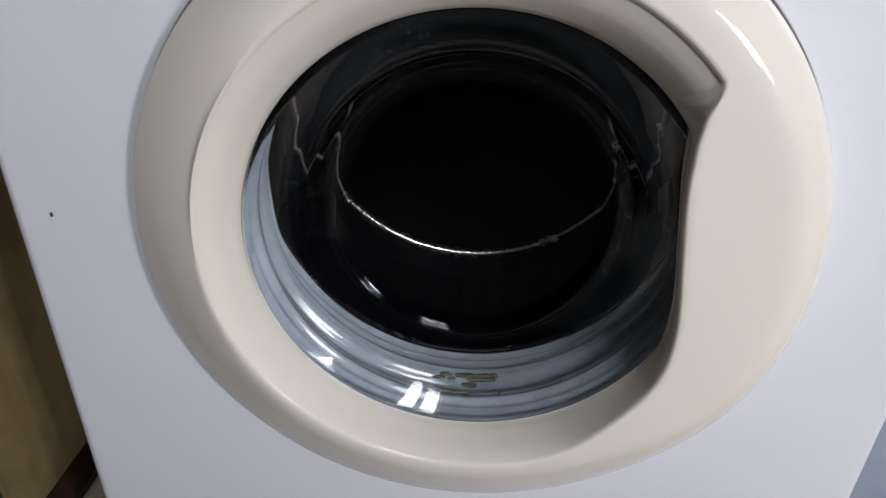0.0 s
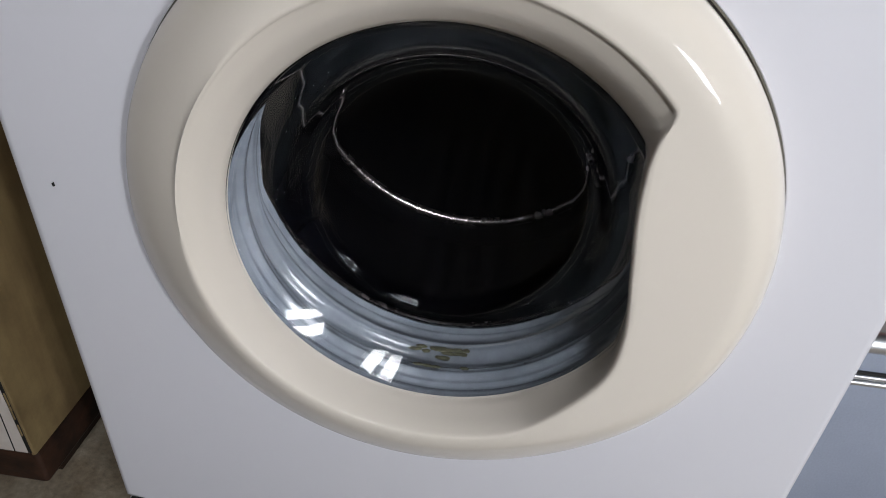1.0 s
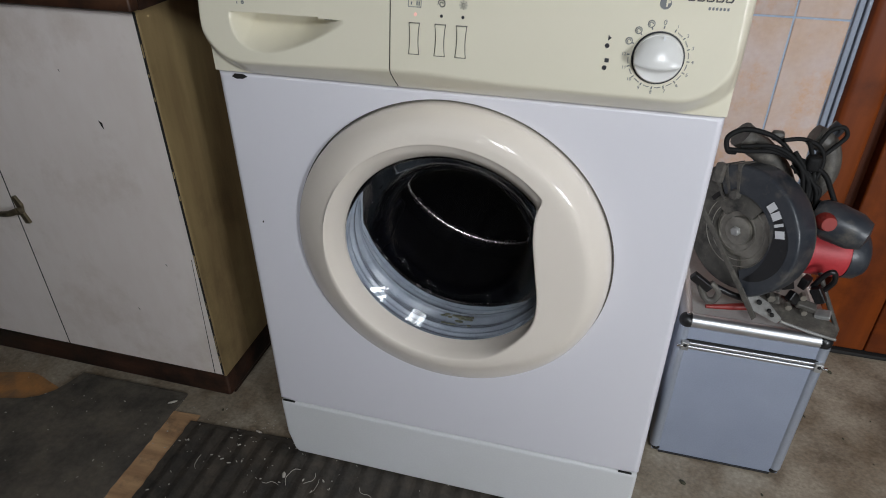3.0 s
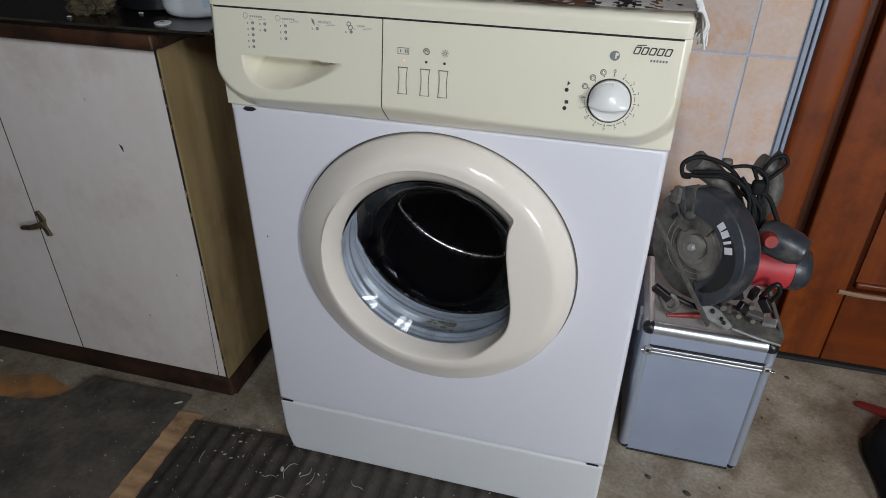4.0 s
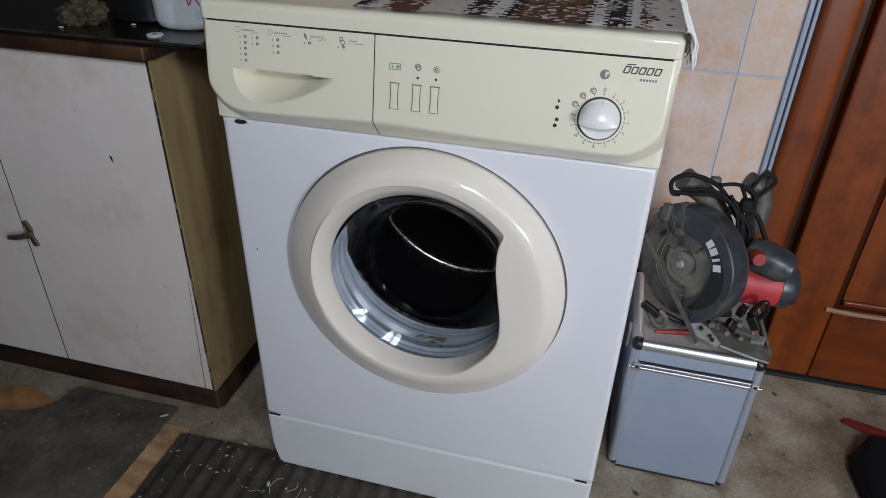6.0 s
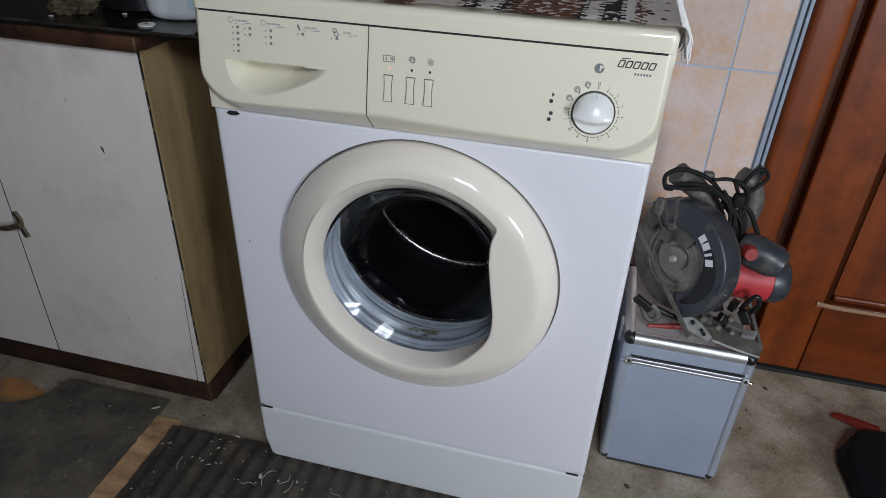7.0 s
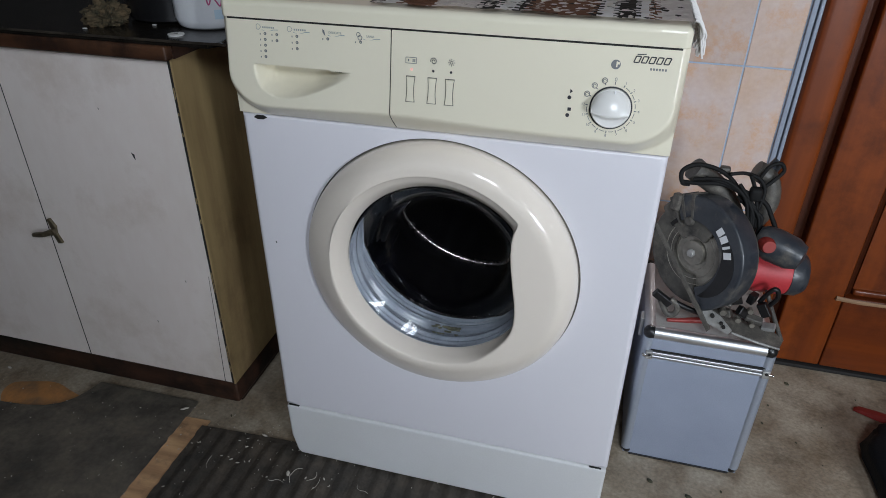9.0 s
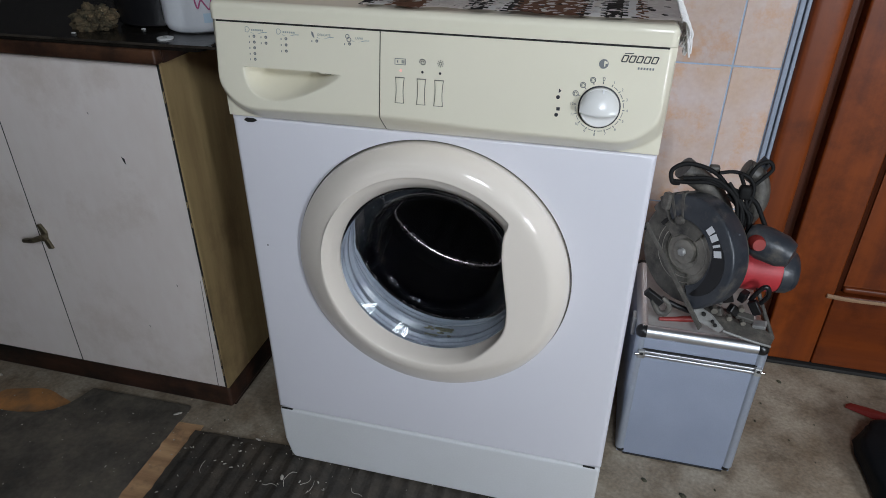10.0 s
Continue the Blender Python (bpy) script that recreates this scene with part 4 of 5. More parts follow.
    # Drum walls, back and lifters are coloured as dark as the unlit inside.
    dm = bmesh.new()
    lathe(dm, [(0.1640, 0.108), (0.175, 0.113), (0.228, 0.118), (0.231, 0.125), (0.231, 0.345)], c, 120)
    part("drum", dm, M_TUB, wm, "drum with its inner shade painted near black")
    lip = bmesh.new()
    lathe(lip, [(0.1665, 0.1005), (0.1625, 0.1010), (0.1612, 0.1035), (0.1622, 0.1065), (0.1650, 0.1085)], c, 120)
    part("drum_lip", lip, M_DRUM, wm, "bright steel lip of the drum")
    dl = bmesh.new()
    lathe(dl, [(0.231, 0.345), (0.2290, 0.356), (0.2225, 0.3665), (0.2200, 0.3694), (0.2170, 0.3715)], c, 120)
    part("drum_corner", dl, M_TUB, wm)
    for r0, y0, q0 in ((0.2095, 0.3690, 0.0058), (0.2060, 0.3728, 0.0006)):
        bead = bmesh.new()
        lathe(bead, [(r0 + q0 * math.cos(q), y0 + q0 * math.sin(q)) for q in [k * math.pi / 4 for k in range(9)]], c, 120)
        bmesh.ops.translate(bead, verts=bead.verts, vec=(-0.003, 0, 0))
        part("drum_bead", bead, M_DRUM, wm, "thin bright bead pressed into the drum's back")
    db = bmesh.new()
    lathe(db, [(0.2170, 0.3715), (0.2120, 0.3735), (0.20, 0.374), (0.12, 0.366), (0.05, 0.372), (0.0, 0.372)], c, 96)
    part("drum_back", db, M_TUB, wm, "back of the drum, painted near black for its shade")
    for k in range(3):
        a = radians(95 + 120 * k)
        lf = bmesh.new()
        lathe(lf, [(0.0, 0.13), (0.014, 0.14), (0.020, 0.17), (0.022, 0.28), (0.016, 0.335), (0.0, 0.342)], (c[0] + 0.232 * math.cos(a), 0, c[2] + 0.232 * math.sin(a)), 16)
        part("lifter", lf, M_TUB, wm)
    return wm


build_washer()


# ---------------------------------------------------------------- cloth on the machine
def build_rug():
    rug = thing("woven_rug", (0.13, 0.25, TOPZ), "woven rug in black, brown and off-white stripes with white fringe", "rug")
    bm = bmesh.new()
    nx, ny = 60, 40
    rnd = random.Random(2)
    grid = []
    for j in range(ny + 1):
        row = []
        for i in range(nx + 1):
            x, y = -0.09 + 0.391 * i / nx, 0.0 + 0.49 * j / ny
            lift = 0.0045 + 0.002 * noise.noise((x * 30, y * 30, 0)) + 0.003 * noise.noise((x * 9, y * 9, 3))
            edge = -0.006 + 0.005 * noise.noise((x * 22, 0, 7)) if j == 0 else 0.0
            row.append(bm.verts.new((x, y + edge, TOPZ + max(0.0015, lift))))
        grid.append(row)
    for j in range(ny):
        for i in range(nx):
            bm.faces.new((grid[j][i], grid[j][i + 1], grid[j + 1][i + 1], grid[j + 1][i]))
    bmesh.ops.solidify(bm, geom=bm.faces[:], thickness=0.0035)
    part("cloth", bm, M_RUG, rug)
    fr = bmesh.new()
    for k in range(330):
        y = 0.0 + 0.48 * (k // 11) / 30 + rnd.uniform(-0.004, 0.004)
        drop = rnd.uniform(0.016, 0.036)
        lean_y = rnd.uniform(-0.012, 0.012)
        tube(fr, [(0.297, y, TOPZ + 0.006), (0.303, y + lean_y * 0.2, TOPZ + 0.003), (0.307 + rnd.uniform(0, 0.004), y + lean_y * 0.6, TOPZ - drop * 0.5), (0.303 + rnd.uniform(0, 0.010), y + lean_y, TOPZ - drop)], 0.0020, 5, taper=(1, 0.6))
    tagged(part("fringe", fr, M_FRINGE, rug, "white yarn fringe"), kind="stuff")


build_rug()


# ---------------------------------------------------------------- cabinet
def build_cabinet():
    cab = thing("kitchen_cabinet", (-0.78, 0.30, 0), "old white painted cabinet with a yellowed side and brown plinth", "cabinet")
    x0, x1, yf, yb, z0, z1 = -1.12, -0.441, 0.075, 0.545, 0.100, 0.757
    part("carcass", boxed(x0, x1 - 0.020, yf, yb, z0 + 0.002, z1), M_CABW, cab, smooth=False)
    part("side_panel", prism(bmesh.new(), [(x1 - 0.019, yb, z0), (x1 - 0.019, yf - 0.010, z0), (x1 - 0.0042, yf - 0.010, z0), (x1 - 0.0039, yf - 0.0183, z0), (x1 - 0.0012, yf - 0.0180, z0), (x1, yf - 0.016, z0), (x1, yb, z0)], (0, 0, z1 - z0)), M_CABY, cab, "yellowed side board, darkened for its shade")
    part("plinth", boxed(x0, x1 - 0.150, 0.150, yb, 0.0, z0 - 0.057, bevel=0.003), M_PLINTH, cab, "dark brown wooden plinth")
    part("bottom_rail", boxed(x0, x1 - 0.002, 0.060, yb, z0 - 0.056, z0 - 0.001, bevel=0.006), M_PLINTH, cab, "dark brown bottom rail")
    # scalloped corner foot, set back under the rail
    foot = [(x1 - 0.150, 0.110, 0.043), (x1 - 0.148, 0.110, 0.034), (x1 - 0.125, 0.110, 0.026), (x1 - 0.100, 0.110, 0.012), (x1 - 0.080, 0.110, 0.003), (x1 - 0.060, 0.110, 0.0), (x1 - 0.030, 0.110, 0.0), (x1 - 0.024, 0.110, 0.043)]
    part("foot", prism(bmesh.new(), foot, (0, 0.40, 0)), M_PLINTH, cab, "scalloped brown wooden foot", False)
    # the side board's front edge, bared where the door hangs askew
    part("door_gap", prism(bmesh.new(), [(x1 - 0.0228, 0.0553, z0 + 0.004), (x1 - 0.0218, 0.0553, z0 + 0.004), (x1 - 0.0112, 0.0553, z0 + 0.26), (x1 - 0.0116, 0.0553, z0 + 0.26)], (0, 0.0012, 0)), M_DARK, cab, "thin dark gap along the sagging door", False)
    # a worn gap along the corner, with chips of pale edge
    part("corner_gap", boxed(x1 - 0.0068, x1 - 0.0030, yf - 0.0190, yf - 0.012, z0 + 0.004, z1 - 0.002), M_DARK, cab, "dark worn gap along the corner", False)
    rnd = random.Random(8)
    for k in range(14):
        z = z0 + 0.02 + (z1 - z0 - 0.05) * rnd.random()
        part("chipped_edge", boxed(x1 - 0.0062 + rnd.uniform(0, 0.001), x1 - 0.0040 + rnd.uniform(0, 0.001), yf - 0.0200, yf - 0.0165, z, z + rnd.uniform(0.004, 0.02), bevel=0.0008, seg=1), M_CABY, cab)
    for a, b in ((-0.7844, x1 - 0.0057), (x0, -0.7858)):
        d = part("door", boxed(a, b, 0.056, 0.073, z0 + 0.003, z1 - 0.004, bevel=0.0007), M_CABW, cab, "white painted cabinet door, slightly stained")
        if a > -1:
            for x, z, s in ((-0.552, 0.587, 0.0056), (-0.598, 0.665, 0.0016), (-0.59, 0.23, 0.002), (-0.505, 0.34, 0.002)):
                part("mark", prism(bmesh.new(), [(x - s * 0.5, 0.0556, z + s), (x + s * 0.5, 0.0556, z + s * 0.4), (x + s * 0.6, 0.0556, z - s * 1.5), (x + s * 0.1, 0.0556, z - s * 0.8)], (0, 0.001, 0)), M_DARK, d, smooth=False)
    part("door_gap", prism(bmesh.new(), [(-0.7860, 0.0557, z0 + 0.004), (-0.7846, 0.0557, z0 + 0.004), (-0.7842, 0.0557, z1 - 0.005), (-0.7856, 0.0557, z1 - 0.005)], (0, 0.018, 0)), M_DARK, cab, "dark gap between the doors", False)
    # turn latch across the two doors
    lt = bmesh.new()
    prism(lt, [(-0.778, 0.0555, 0.434), (-0.771, 0.0555, 0.436), (-0.762, 0.0555, 0.420), (-0.765, 0.0555, 0.405), (-0.757, 0.0555, 0.385), (-0.768, 0.0555, 0.383), (-0.773, 0.0555, 0.400), (-0.774, 0.0555, 0.415)], (0, -0.006, 0))
    latch = part("latch", bevel_all(lt, 0.001, 1), M_BRASS, cab, "tarnished brass turn latch")
    lv = bmesh.new()
    tube(lv, [(-0.768, 0.046, 0.411), (-0.785, 0.042, 0.405), (-0.806, 0.044, 0.400), (-0.815, 0.046, 0.397)], 0.0055, 8, taper=(1.1, 0.8))
    lathe(lv, [(0.0, -0.004), (0.006, -0.003), (0.007, 0.006), (0.0, 0.007)], (-0.768, 0.046, 0.410), 14)
    part("lever", lv, M_BRASS, latch)


def build_worktop():
    wt = thing("worktop", (-0.78, 0.30, 0.757), "dark worktop with a worn red-brown wooden front edge", "worktop")
    part("edge", boxed(-1.12, -0.436, 0.040, 0.060, 0.7575, 0.7810, bevel=0.004), M_EDGEW, wt, "worn red-brown wooden edge strip")
    part("board", boxed(-1.12, -0.436, 0.0605, 0.54, 0.7575, 0.7810), M_PLINTH, wt, smooth=False)
    tray = solid("dark_slab", prism(bmesh.new(), [(-1.12, 0.030, 0.7815), (-0.366, 0.046, 0.7815), (-0.350, 0.070, 0.7815), (-0.350, 0.55, 0.7815), (-1.12, 0.55, 0.7815)], (0, 0, 0.0065)), M_TOP, "dark glossy slab lying on the worktop", "slab", base=(-0.75, 0.3, 0.7815))
    lip = bmesh.new()
    tube(lip, [(-1.12, 0.030, 0.7885), (-0.80, 0.037, 0.7885), (-0.372, 0.047, 0.7885), (-0.352, 0.072, 0.7885), (-0.351, 0.30, 0.7885)], 0.0022, 6)
    part("lip", lip, M_TOPLIP, tray, "worn paler lip")
    # detergent bottle
    bt = thing("detergent_bottle", (-0.430, 0.152, 0.788), "white plastic bottle with a blue and magenta label", "bottle")
    body = bmesh.new()
    lathe(body, [(0.0, 0.0), (0.036, 0.0), (0.044, 0.004), (0.048, 0.014), (0.0485, 0.06), (0.047, 0.15), (0.038, 0.185), (0.018, 0.20), (0.016, 0.225), (0.0, 0.226)], (-0.430, 0.152, 0.788), 40, "z")
    bmesh.ops.scale(body, vec=(1.05, 0.8, 1), verts=body.verts, space=Matrix.Translation((0.430, -0.152, -0.788)))
    b = part("body", body, M_BOTTLE, bt)
    lab = bmesh.new()
    for k in range(9):
        t0, t1 = radians(-48 + 6 * k), radians(-48 + 6 * (k + 1))
        lab.faces.new([lab.verts.new((-0.430 + 0.0516 * math.cos(t), 0.152 + 0.0393 * math.sin(t), z)) for t, z in ((t0, 0.806), (t1, 0.806), (t1, 0.820), (t0, 0.820))])
    part("label", lab, M_LABELB, b, "pale blue label")
    pk = bmesh.new()
    tube(pk, [(-0.430 + 0.0522 * math.cos(t), 0.152 + 0.0398 * math.sin(t), z) for t, z in ((-1.05, 0.846), (-0.98, 0.828), (-0.85, 0.840), (-0.72, 0.832), (-0.6, 0.826), (-0.5, 0.845), (-0.62, 0.856), (-0.8, 0.852))], 0.0012, 5)
    part("print", pk, M_PINK, b, "magenta squiggle")
    part("cap", lathe(bmesh.new(), [(0.0, 0.226), (0.020, 0.226), (0.020, 0.255), (0.0, 0.257)], (-0.430, 0.152, 0.788), 28, "z"), M_LABELB, bt)
    # white round cap with a dark slot
    cp = solid("bottle_cap", lathe(bmesh.new(), [(0.0, 0.0), (0.012, 0.0), (0.0125, 0.002), (0.0, 0.0028)], (-0.442, 0.083, 0.788), 28, "z"), M_PAPER, "flat white plastic disc lying on the dark slab", "disc", base=(-0.442, 0.083, 0.788))
    part("slot", boxed(-0.445, -0.439, 0.0815, 0.0835, 0.7900, 0.7912), M_DARK, cp, smooth=False)
    # crumpled brown scourer
    sc = bmesh.new()
    bmesh.ops.create_icosphere(sc, subdivisions=5, radius=1.0)
    for v in sc.verts:
        p = v.co.copy()
        v.co = p * (1 + 0.34 * noise.noise(p * 2.1) + 0.20 * noise.noise(p * 6) + 0.12 * noise.noise(p * 15) + 0.07 * noise.noise(p * 34))
        v.co = Vector((v.co.x * 0.034, v.co.y * 0.028, max(-0.55, v.co.z) * 0.024)) + Vector((-0.592, 0.118, 0.7995))
    solid("scouring_pad", sc, M_SPONGE, "crumpled brown scouring pad on the dark slab", "scourer", base=(-0.592, 0.118, 0.788))
    # black pan shape, added to fill in a dark mass behind the disc
    pan = thing("black_pan_form", (-0.49, 0.235, 0.788), "black pan-shaped form standing on the dark slab", "pan")
    part("bowl", lathe(bmesh.new(), [(0.0, 0.0), (0.060, 0.0), (0.072, 0.006), (0.078, 0.07), (0.081, 0.072), (0.079, 0.076), (0.075, 0.072), (0.069, 0.010), (0.0, 0.008)], (-0.520, 0.200, 0.788), 48, "z"), M_BLACKP, pan)
    hd = bmesh.new()
    tube(hd, [(-0.44, 0.26, 0.855), (-0.41, 0.29, 0.86), (-0.37, 0.34, 0.865)], 0.009, 8)
    part("handle", hd, M_BLACKP, pan)
    for k, (x, y) in enumerate(((-0.60, 0.075), (-0.512, 0.128), (-0.64, 0.13))):
        fl = bmesh.new()
        bmesh.ops.create_icosphere(fl, subdivisions=1, radius=1.0, matrix=Matrix.Translation((x, y, 0.7893)) @ Matrix.Diagonal((0.005, 0.0035, 0.0014, 1)))
        solid("crumb", fl, M_PAPER, "small white crumb on the dark slab", "crumb", base=(x, y, 0.788))


build_cabinet()
build_worktop()


# ---------------------------------------------------------------- floor coverings
def build_mats():
    def mat(name, outline, x0, x1, y0, y1, z, broad, skip=None, rubber=M_MAT):
        m = thing(name, ((x0 + x1) / 2, (y0 + y1) / 2, 0), "black ribbed rubber mat strewn with crumbs", "mat", "rubber mats on the floor")
        sl = bmesh.new()
        prism(sl, [(a, b, 0.0005) for a, b in outline], (0, 0, z))
        part("sheet", sl, rubber, m)
        rb = bmesh.new()
        x = x0 + 0.006
        while x < x1 - 0.034:
            lo, hi = y0 + 0.004, y1 - 0.004
            if skip:
                hi = min(hi, skip(x))
            if hi > lo + 0.02:
                w = 0.033
                prism(rb, [(x + w * q, lo, z + broad * math.sin(math.pi * q) ** 2) for q in (0, 0.15, 0.3, 0.42, 0.5, 0.58, 0.7, 0.85, 1)], (0, hi - lo, 0))
            x += 0.034
        tagged(part("ribs", rb, rubber, m), kind="stuff")
        return m

    mat("rubber_mat", [(-1.30, -0.030), (-1.02, -0.036), (-0.960, -0.036), (-0.910, -0.031), (-0.870, -0.021), (-0.842, -0.006), (-0.824, 0.014), (-0.812, 0.040), (-0.803, 0.073), (-0.560, 0.077)] + [(-0.559 + 0.004 * k / 150 + 0.0030 * noise.noise((k * 0.7, 0, 5)) + 0.0015 * noise.noise((k * 2.3, 0, 1)), 0.070 - 1.87 * k / 150) for k in range(151)] + [(-1.30, -1.8)], -1.30, -0.557, -1.8, 0.074, 0.0035, 0.0007, lambda x: -0.045 if x < -0.80 else 0.071, M_MATPALE)
    mat("rubber_mat", [(-0.512, 0.016), (0.262, 0.055), (0.245, -1.8)] + [(-0.500 - 0.012 * k / 150 + 0.0030 * noise.noise((k * 0.7, 4, 5)) + 0.0015 * noise.noise((k * 2.3, 5, 1)), -1.8 + 1.81 * k / 150) for k in range(151)], -0.506, 0.25, -1.8, 0.014, 0.0045, 0.0042)
    solid("wooden_batten", prism(bmesh.new(), [(-0.568, 0.030, 0.0004)] + [(-0.504 + 0.013 * k / 180 + 0.0022 * noise.noise((k * 0.9, 0, 5)) + 0.0014 * noise.noise((k * 0.3, 2, 5)), 0.034 - 1.834 * k / 180, 0.0004) for k in range(181)] + [(-0.5675, -1.8, 0.0004)], (0, 0, 0.0022)), M_LINO, "worn brown board strip between the rubber mats", "board", base=(-0.53, -0.3, 0))
    pt = bmesh.new()
    n = 60
    prism(pt, [(-0.905 + (0.098 + 0.006 * math.sin(3 * 2 * math.pi * k / n + 1)) * math.cos(2 * math.pi * k / n), 0.000 + (0.044 + 0.003 * math.sin(5 * 2 * math.pi * k / n)) * math.sin(2 * math.pi * k / n), 0.0002) for k in range(n)], (0, 0, 0.0002))
    solid("worn_patch", pt, M_PATCH, "rounded orange-brown worn patch on the floor", "patch", base=(-0.905, 0.0, 0))
    rnd = random.Random(11)
    deb = bmesh.new()
    for k in range(420):
        x, y = rnd.uniform(-1.1, 0.22), rnd.uniform(-0.45, 0.06)
        if k < 60:
            x, y = rnd.gauss(-0.40, 0.09), rnd.gauss(-0.02, 0.04)
        if y > 0.02 and -0.30 < x:
            y -= 0.1
        s = rnd.uniform(0.0004, 0.0013) * (3.0 if rnd.random() < 0.08 else 1)
        bmesh.ops.create_icosphere(deb, subdivisions=1, radius=1.0, matrix=Matrix.Translation((x, y, 0.0084)) @ pose(0, 0, 0, 0, 0, rnd.uniform(0, 180)) @ Matrix.Diagonal((s * rnd.uniform(1, 3.2), s * rnd.uniform(0.6, 1.2), s * 0.6, 1)))
    for k in range(44):
        x, y, a = rnd.uniform(-0.45, 0.15), rnd.uniform(-0.32, -0.05), rnd.uniform(0, 6.3)
        line = []
        for j in range(rnd.choice((4, 5, 7))):
            line.append((x, y, 0.0088))
            a += rnd.uniform(-0.8, 0.8)
            x, y = x + 0.008 * math.cos(a), y + 0.008 * math.sin(a)
        tube(deb, line, rnd.uniform(0.0003, 0.0006), 4)
    solid("crumbs", deb, M_FLECK, "pale crumbs and threads scattered on the mats", "debris", "stuff")
    dk = bmesh.new()
    for x, y, s in ((0.691, 0.485, 0.0055), (0.39, 0.12, 0.006), (0.46, 0.10, 0.007), (0.62, 0.34, 0.003), (0.64, 0.40, 0.003), (0.52, 0.13, 0.003), (0.74, 0.36, 0.002), (0.68, 0.30, 0.0025), (0.72, 0.25, 0.002), (0.83, 0.47, 0.002), (-1.8, 0.085, 0.004), (-0.47, 0.06, 0.003)):
        bmesh.ops.create_icosphere(dk, subdivisions=1, radius=1.0, matrix=Matrix.Translation((x, y, s * 0.3)) @ pose(0, 0, 0, 0, 0, s * 9000) @ Matrix.Diagonal((s * 0.7, s * 1.2, s * 0.5, 1)))
    solid("dark_grit", dk, M_MOULD, "dark grit lying on the concrete floor", "debris", "stuff")


build_mats()


# ---------------------------------------------------------------- tool case
def build_case():
    x0, x1, y0, y1, h = 0.332, 0.552, 0.176, 0.425, 0.313
    cs = thing("tool_case", ((x0 + x1) / 2, (y0 + y1) / 2, 0), "blue-grey aluminium tool case with black plastic corners", "tool case")
    part("front_panel", boxed(x0 + 0.004, x1 - 0.004, y0 + 0.003, y0 + 0.012, 0.006, h - 0.012), M_CASEP, cs, "blue-grey textured panel")
    part("side_panel", boxed(x0 + 0.001, x0 + 0.010, y0 + 0.0125, y1 - 0.004, 0.006, h - 0.012), M_CASEP, cs)
    part("side_panel", boxed(x1 - 0.010, x1 - 0.001, y0 + 0.0125, y1 - 0.004, 0.006, h - 0.012), M_CASEP, cs)
    part("back_panel", boxed(x0 + 0.011, x1 - 0.011, y1 - 0.012, y1 - 0.004, 0.006, h - 0.012), M_CASEP, cs)
    part("lid_panel", boxed(x0 + 0.006, x1 - 0.006, y0 + 0.010, y1 - 0.006, h - 0.010, h - 0.002), M_CASETOP, cs, "dusty grey lid panel")
    part("bottom_panel", boxed(x0 + 0.012, x1 - 0.012, y0 + 0.013, y1 - 0.013, 0.003, 0.006), M_BLACKP, cs)

    def rail(pts, r):
        b = bmesh.new()
        tube(b, pts, r, 12)
        return b

    for pts in ([(x0 + 0.016, y0 + 0.011, h - 0.011), (x1 - 0.016, y0 + 0.011, h - 0.011)], [(x0 + 0.016, y1 - 0.011, h - 0.011), (x1 - 0.016, y1 - 0.011, h - 0.011)], [(x0 + 0.011, y0 + 0.016, h - 0.011), (x0 + 0.011, y1 - 0.016, h - 0.011)], [(x1 - 0.011, y0 + 0.016, h - 0.011), (x1 - 0.011, y1 - 0.016, h - 0.011)]):
        part("edge_rail", rail(pts, 0.0115), M_ALU, cs, "rounded aluminium edge rail")
    for x in (x0 + 0.009, x1 - 0.009):
        part("edge_rail", rail([(x, y0 + 0.009, 0.016), (x, y0 + 0.009, h - 0.018)], 0.0095), M_CASERAIL, cs, "rounded pale aluminium corner rail")
    part("bottom_rail", boxed(x0 + 0.016, x1 - 0.016, y0 + 0.001, y0 + 0.02, 0.002, 0.0055, bevel=0.001), M_BLACKP, cs, "black lower edge")
    for x in (x0 + 0.011, x1 - 0.011):
        for y in (y0 + 0.011, y1 - 0.011):
            for z in (h - 0.011, 0.012):
                cb = bmesh.new()
                bmesh.ops.create_uvsphere(cb, u_segments=20, v_segments=12, radius=0.0128 if z > 0.1 else 0.0105, matrix=Matrix.Translation((x, y, z)))
                co = part("corner", cb, M_BLACKP, cs, "black plastic corner cap")
                if z > 0.1 and y < 0.3:
                    part("rivet", lathe(bmesh.new(), [(0.0, 0.0135), (0.0028, 0.0130), (0.0032, 0.0115)], (x, y, z), 12, "z"), M_CHROME, co)
    # closing rail with a clip at both ends
    z = 0.262
    part("lid_seam", boxed(x0 + 0.016, x1 - 0.012, y0 - 0.0004, y0 + 0.004, z + 0.0065, z + 0.0085), M_DARK, cs, smooth=False)
    part("closing_rail", boxed(x0 + 0.018, x1 - 0.014, y0 - 0.0035, y0 + 0.003, z + 0.0010, z + 0.0060, bevel=0.0015), M_ALU, cs, "aluminium closing rail")
    part("closing_rail", boxed(x0 + 0.018, x1 - 0.014, y0 - 0.0050, y0 + 0.003, z - 0.0065, z - 0.0005, bevel=0.0020), M_ALU, cs, "aluminium closing rail")
    for x, s in ((x0 + 0.014, -1), (x1 - 0.010, 1)):
        cl = part("clip", boxed(x - 0.006, x + 0.006, y0 - 0.0075, y0 + 0.002, z - 0.0085, z + 0.0075, bevel=0.0015), M_STEEL, cs, "steel clip")
        part("pin", rail([(x, y0 - 0.005, z), (x + s * 0.012, y0 - 0.006, z)], 0.0028), M_CHROME, cl)
        part("screw", lathe(bmesh.new(), [(0.0, -0.0095), (0.0022, -0.009), (0.003, -0.0075)], (x, y0, z + 0.002), 12), M_DARK, cl)
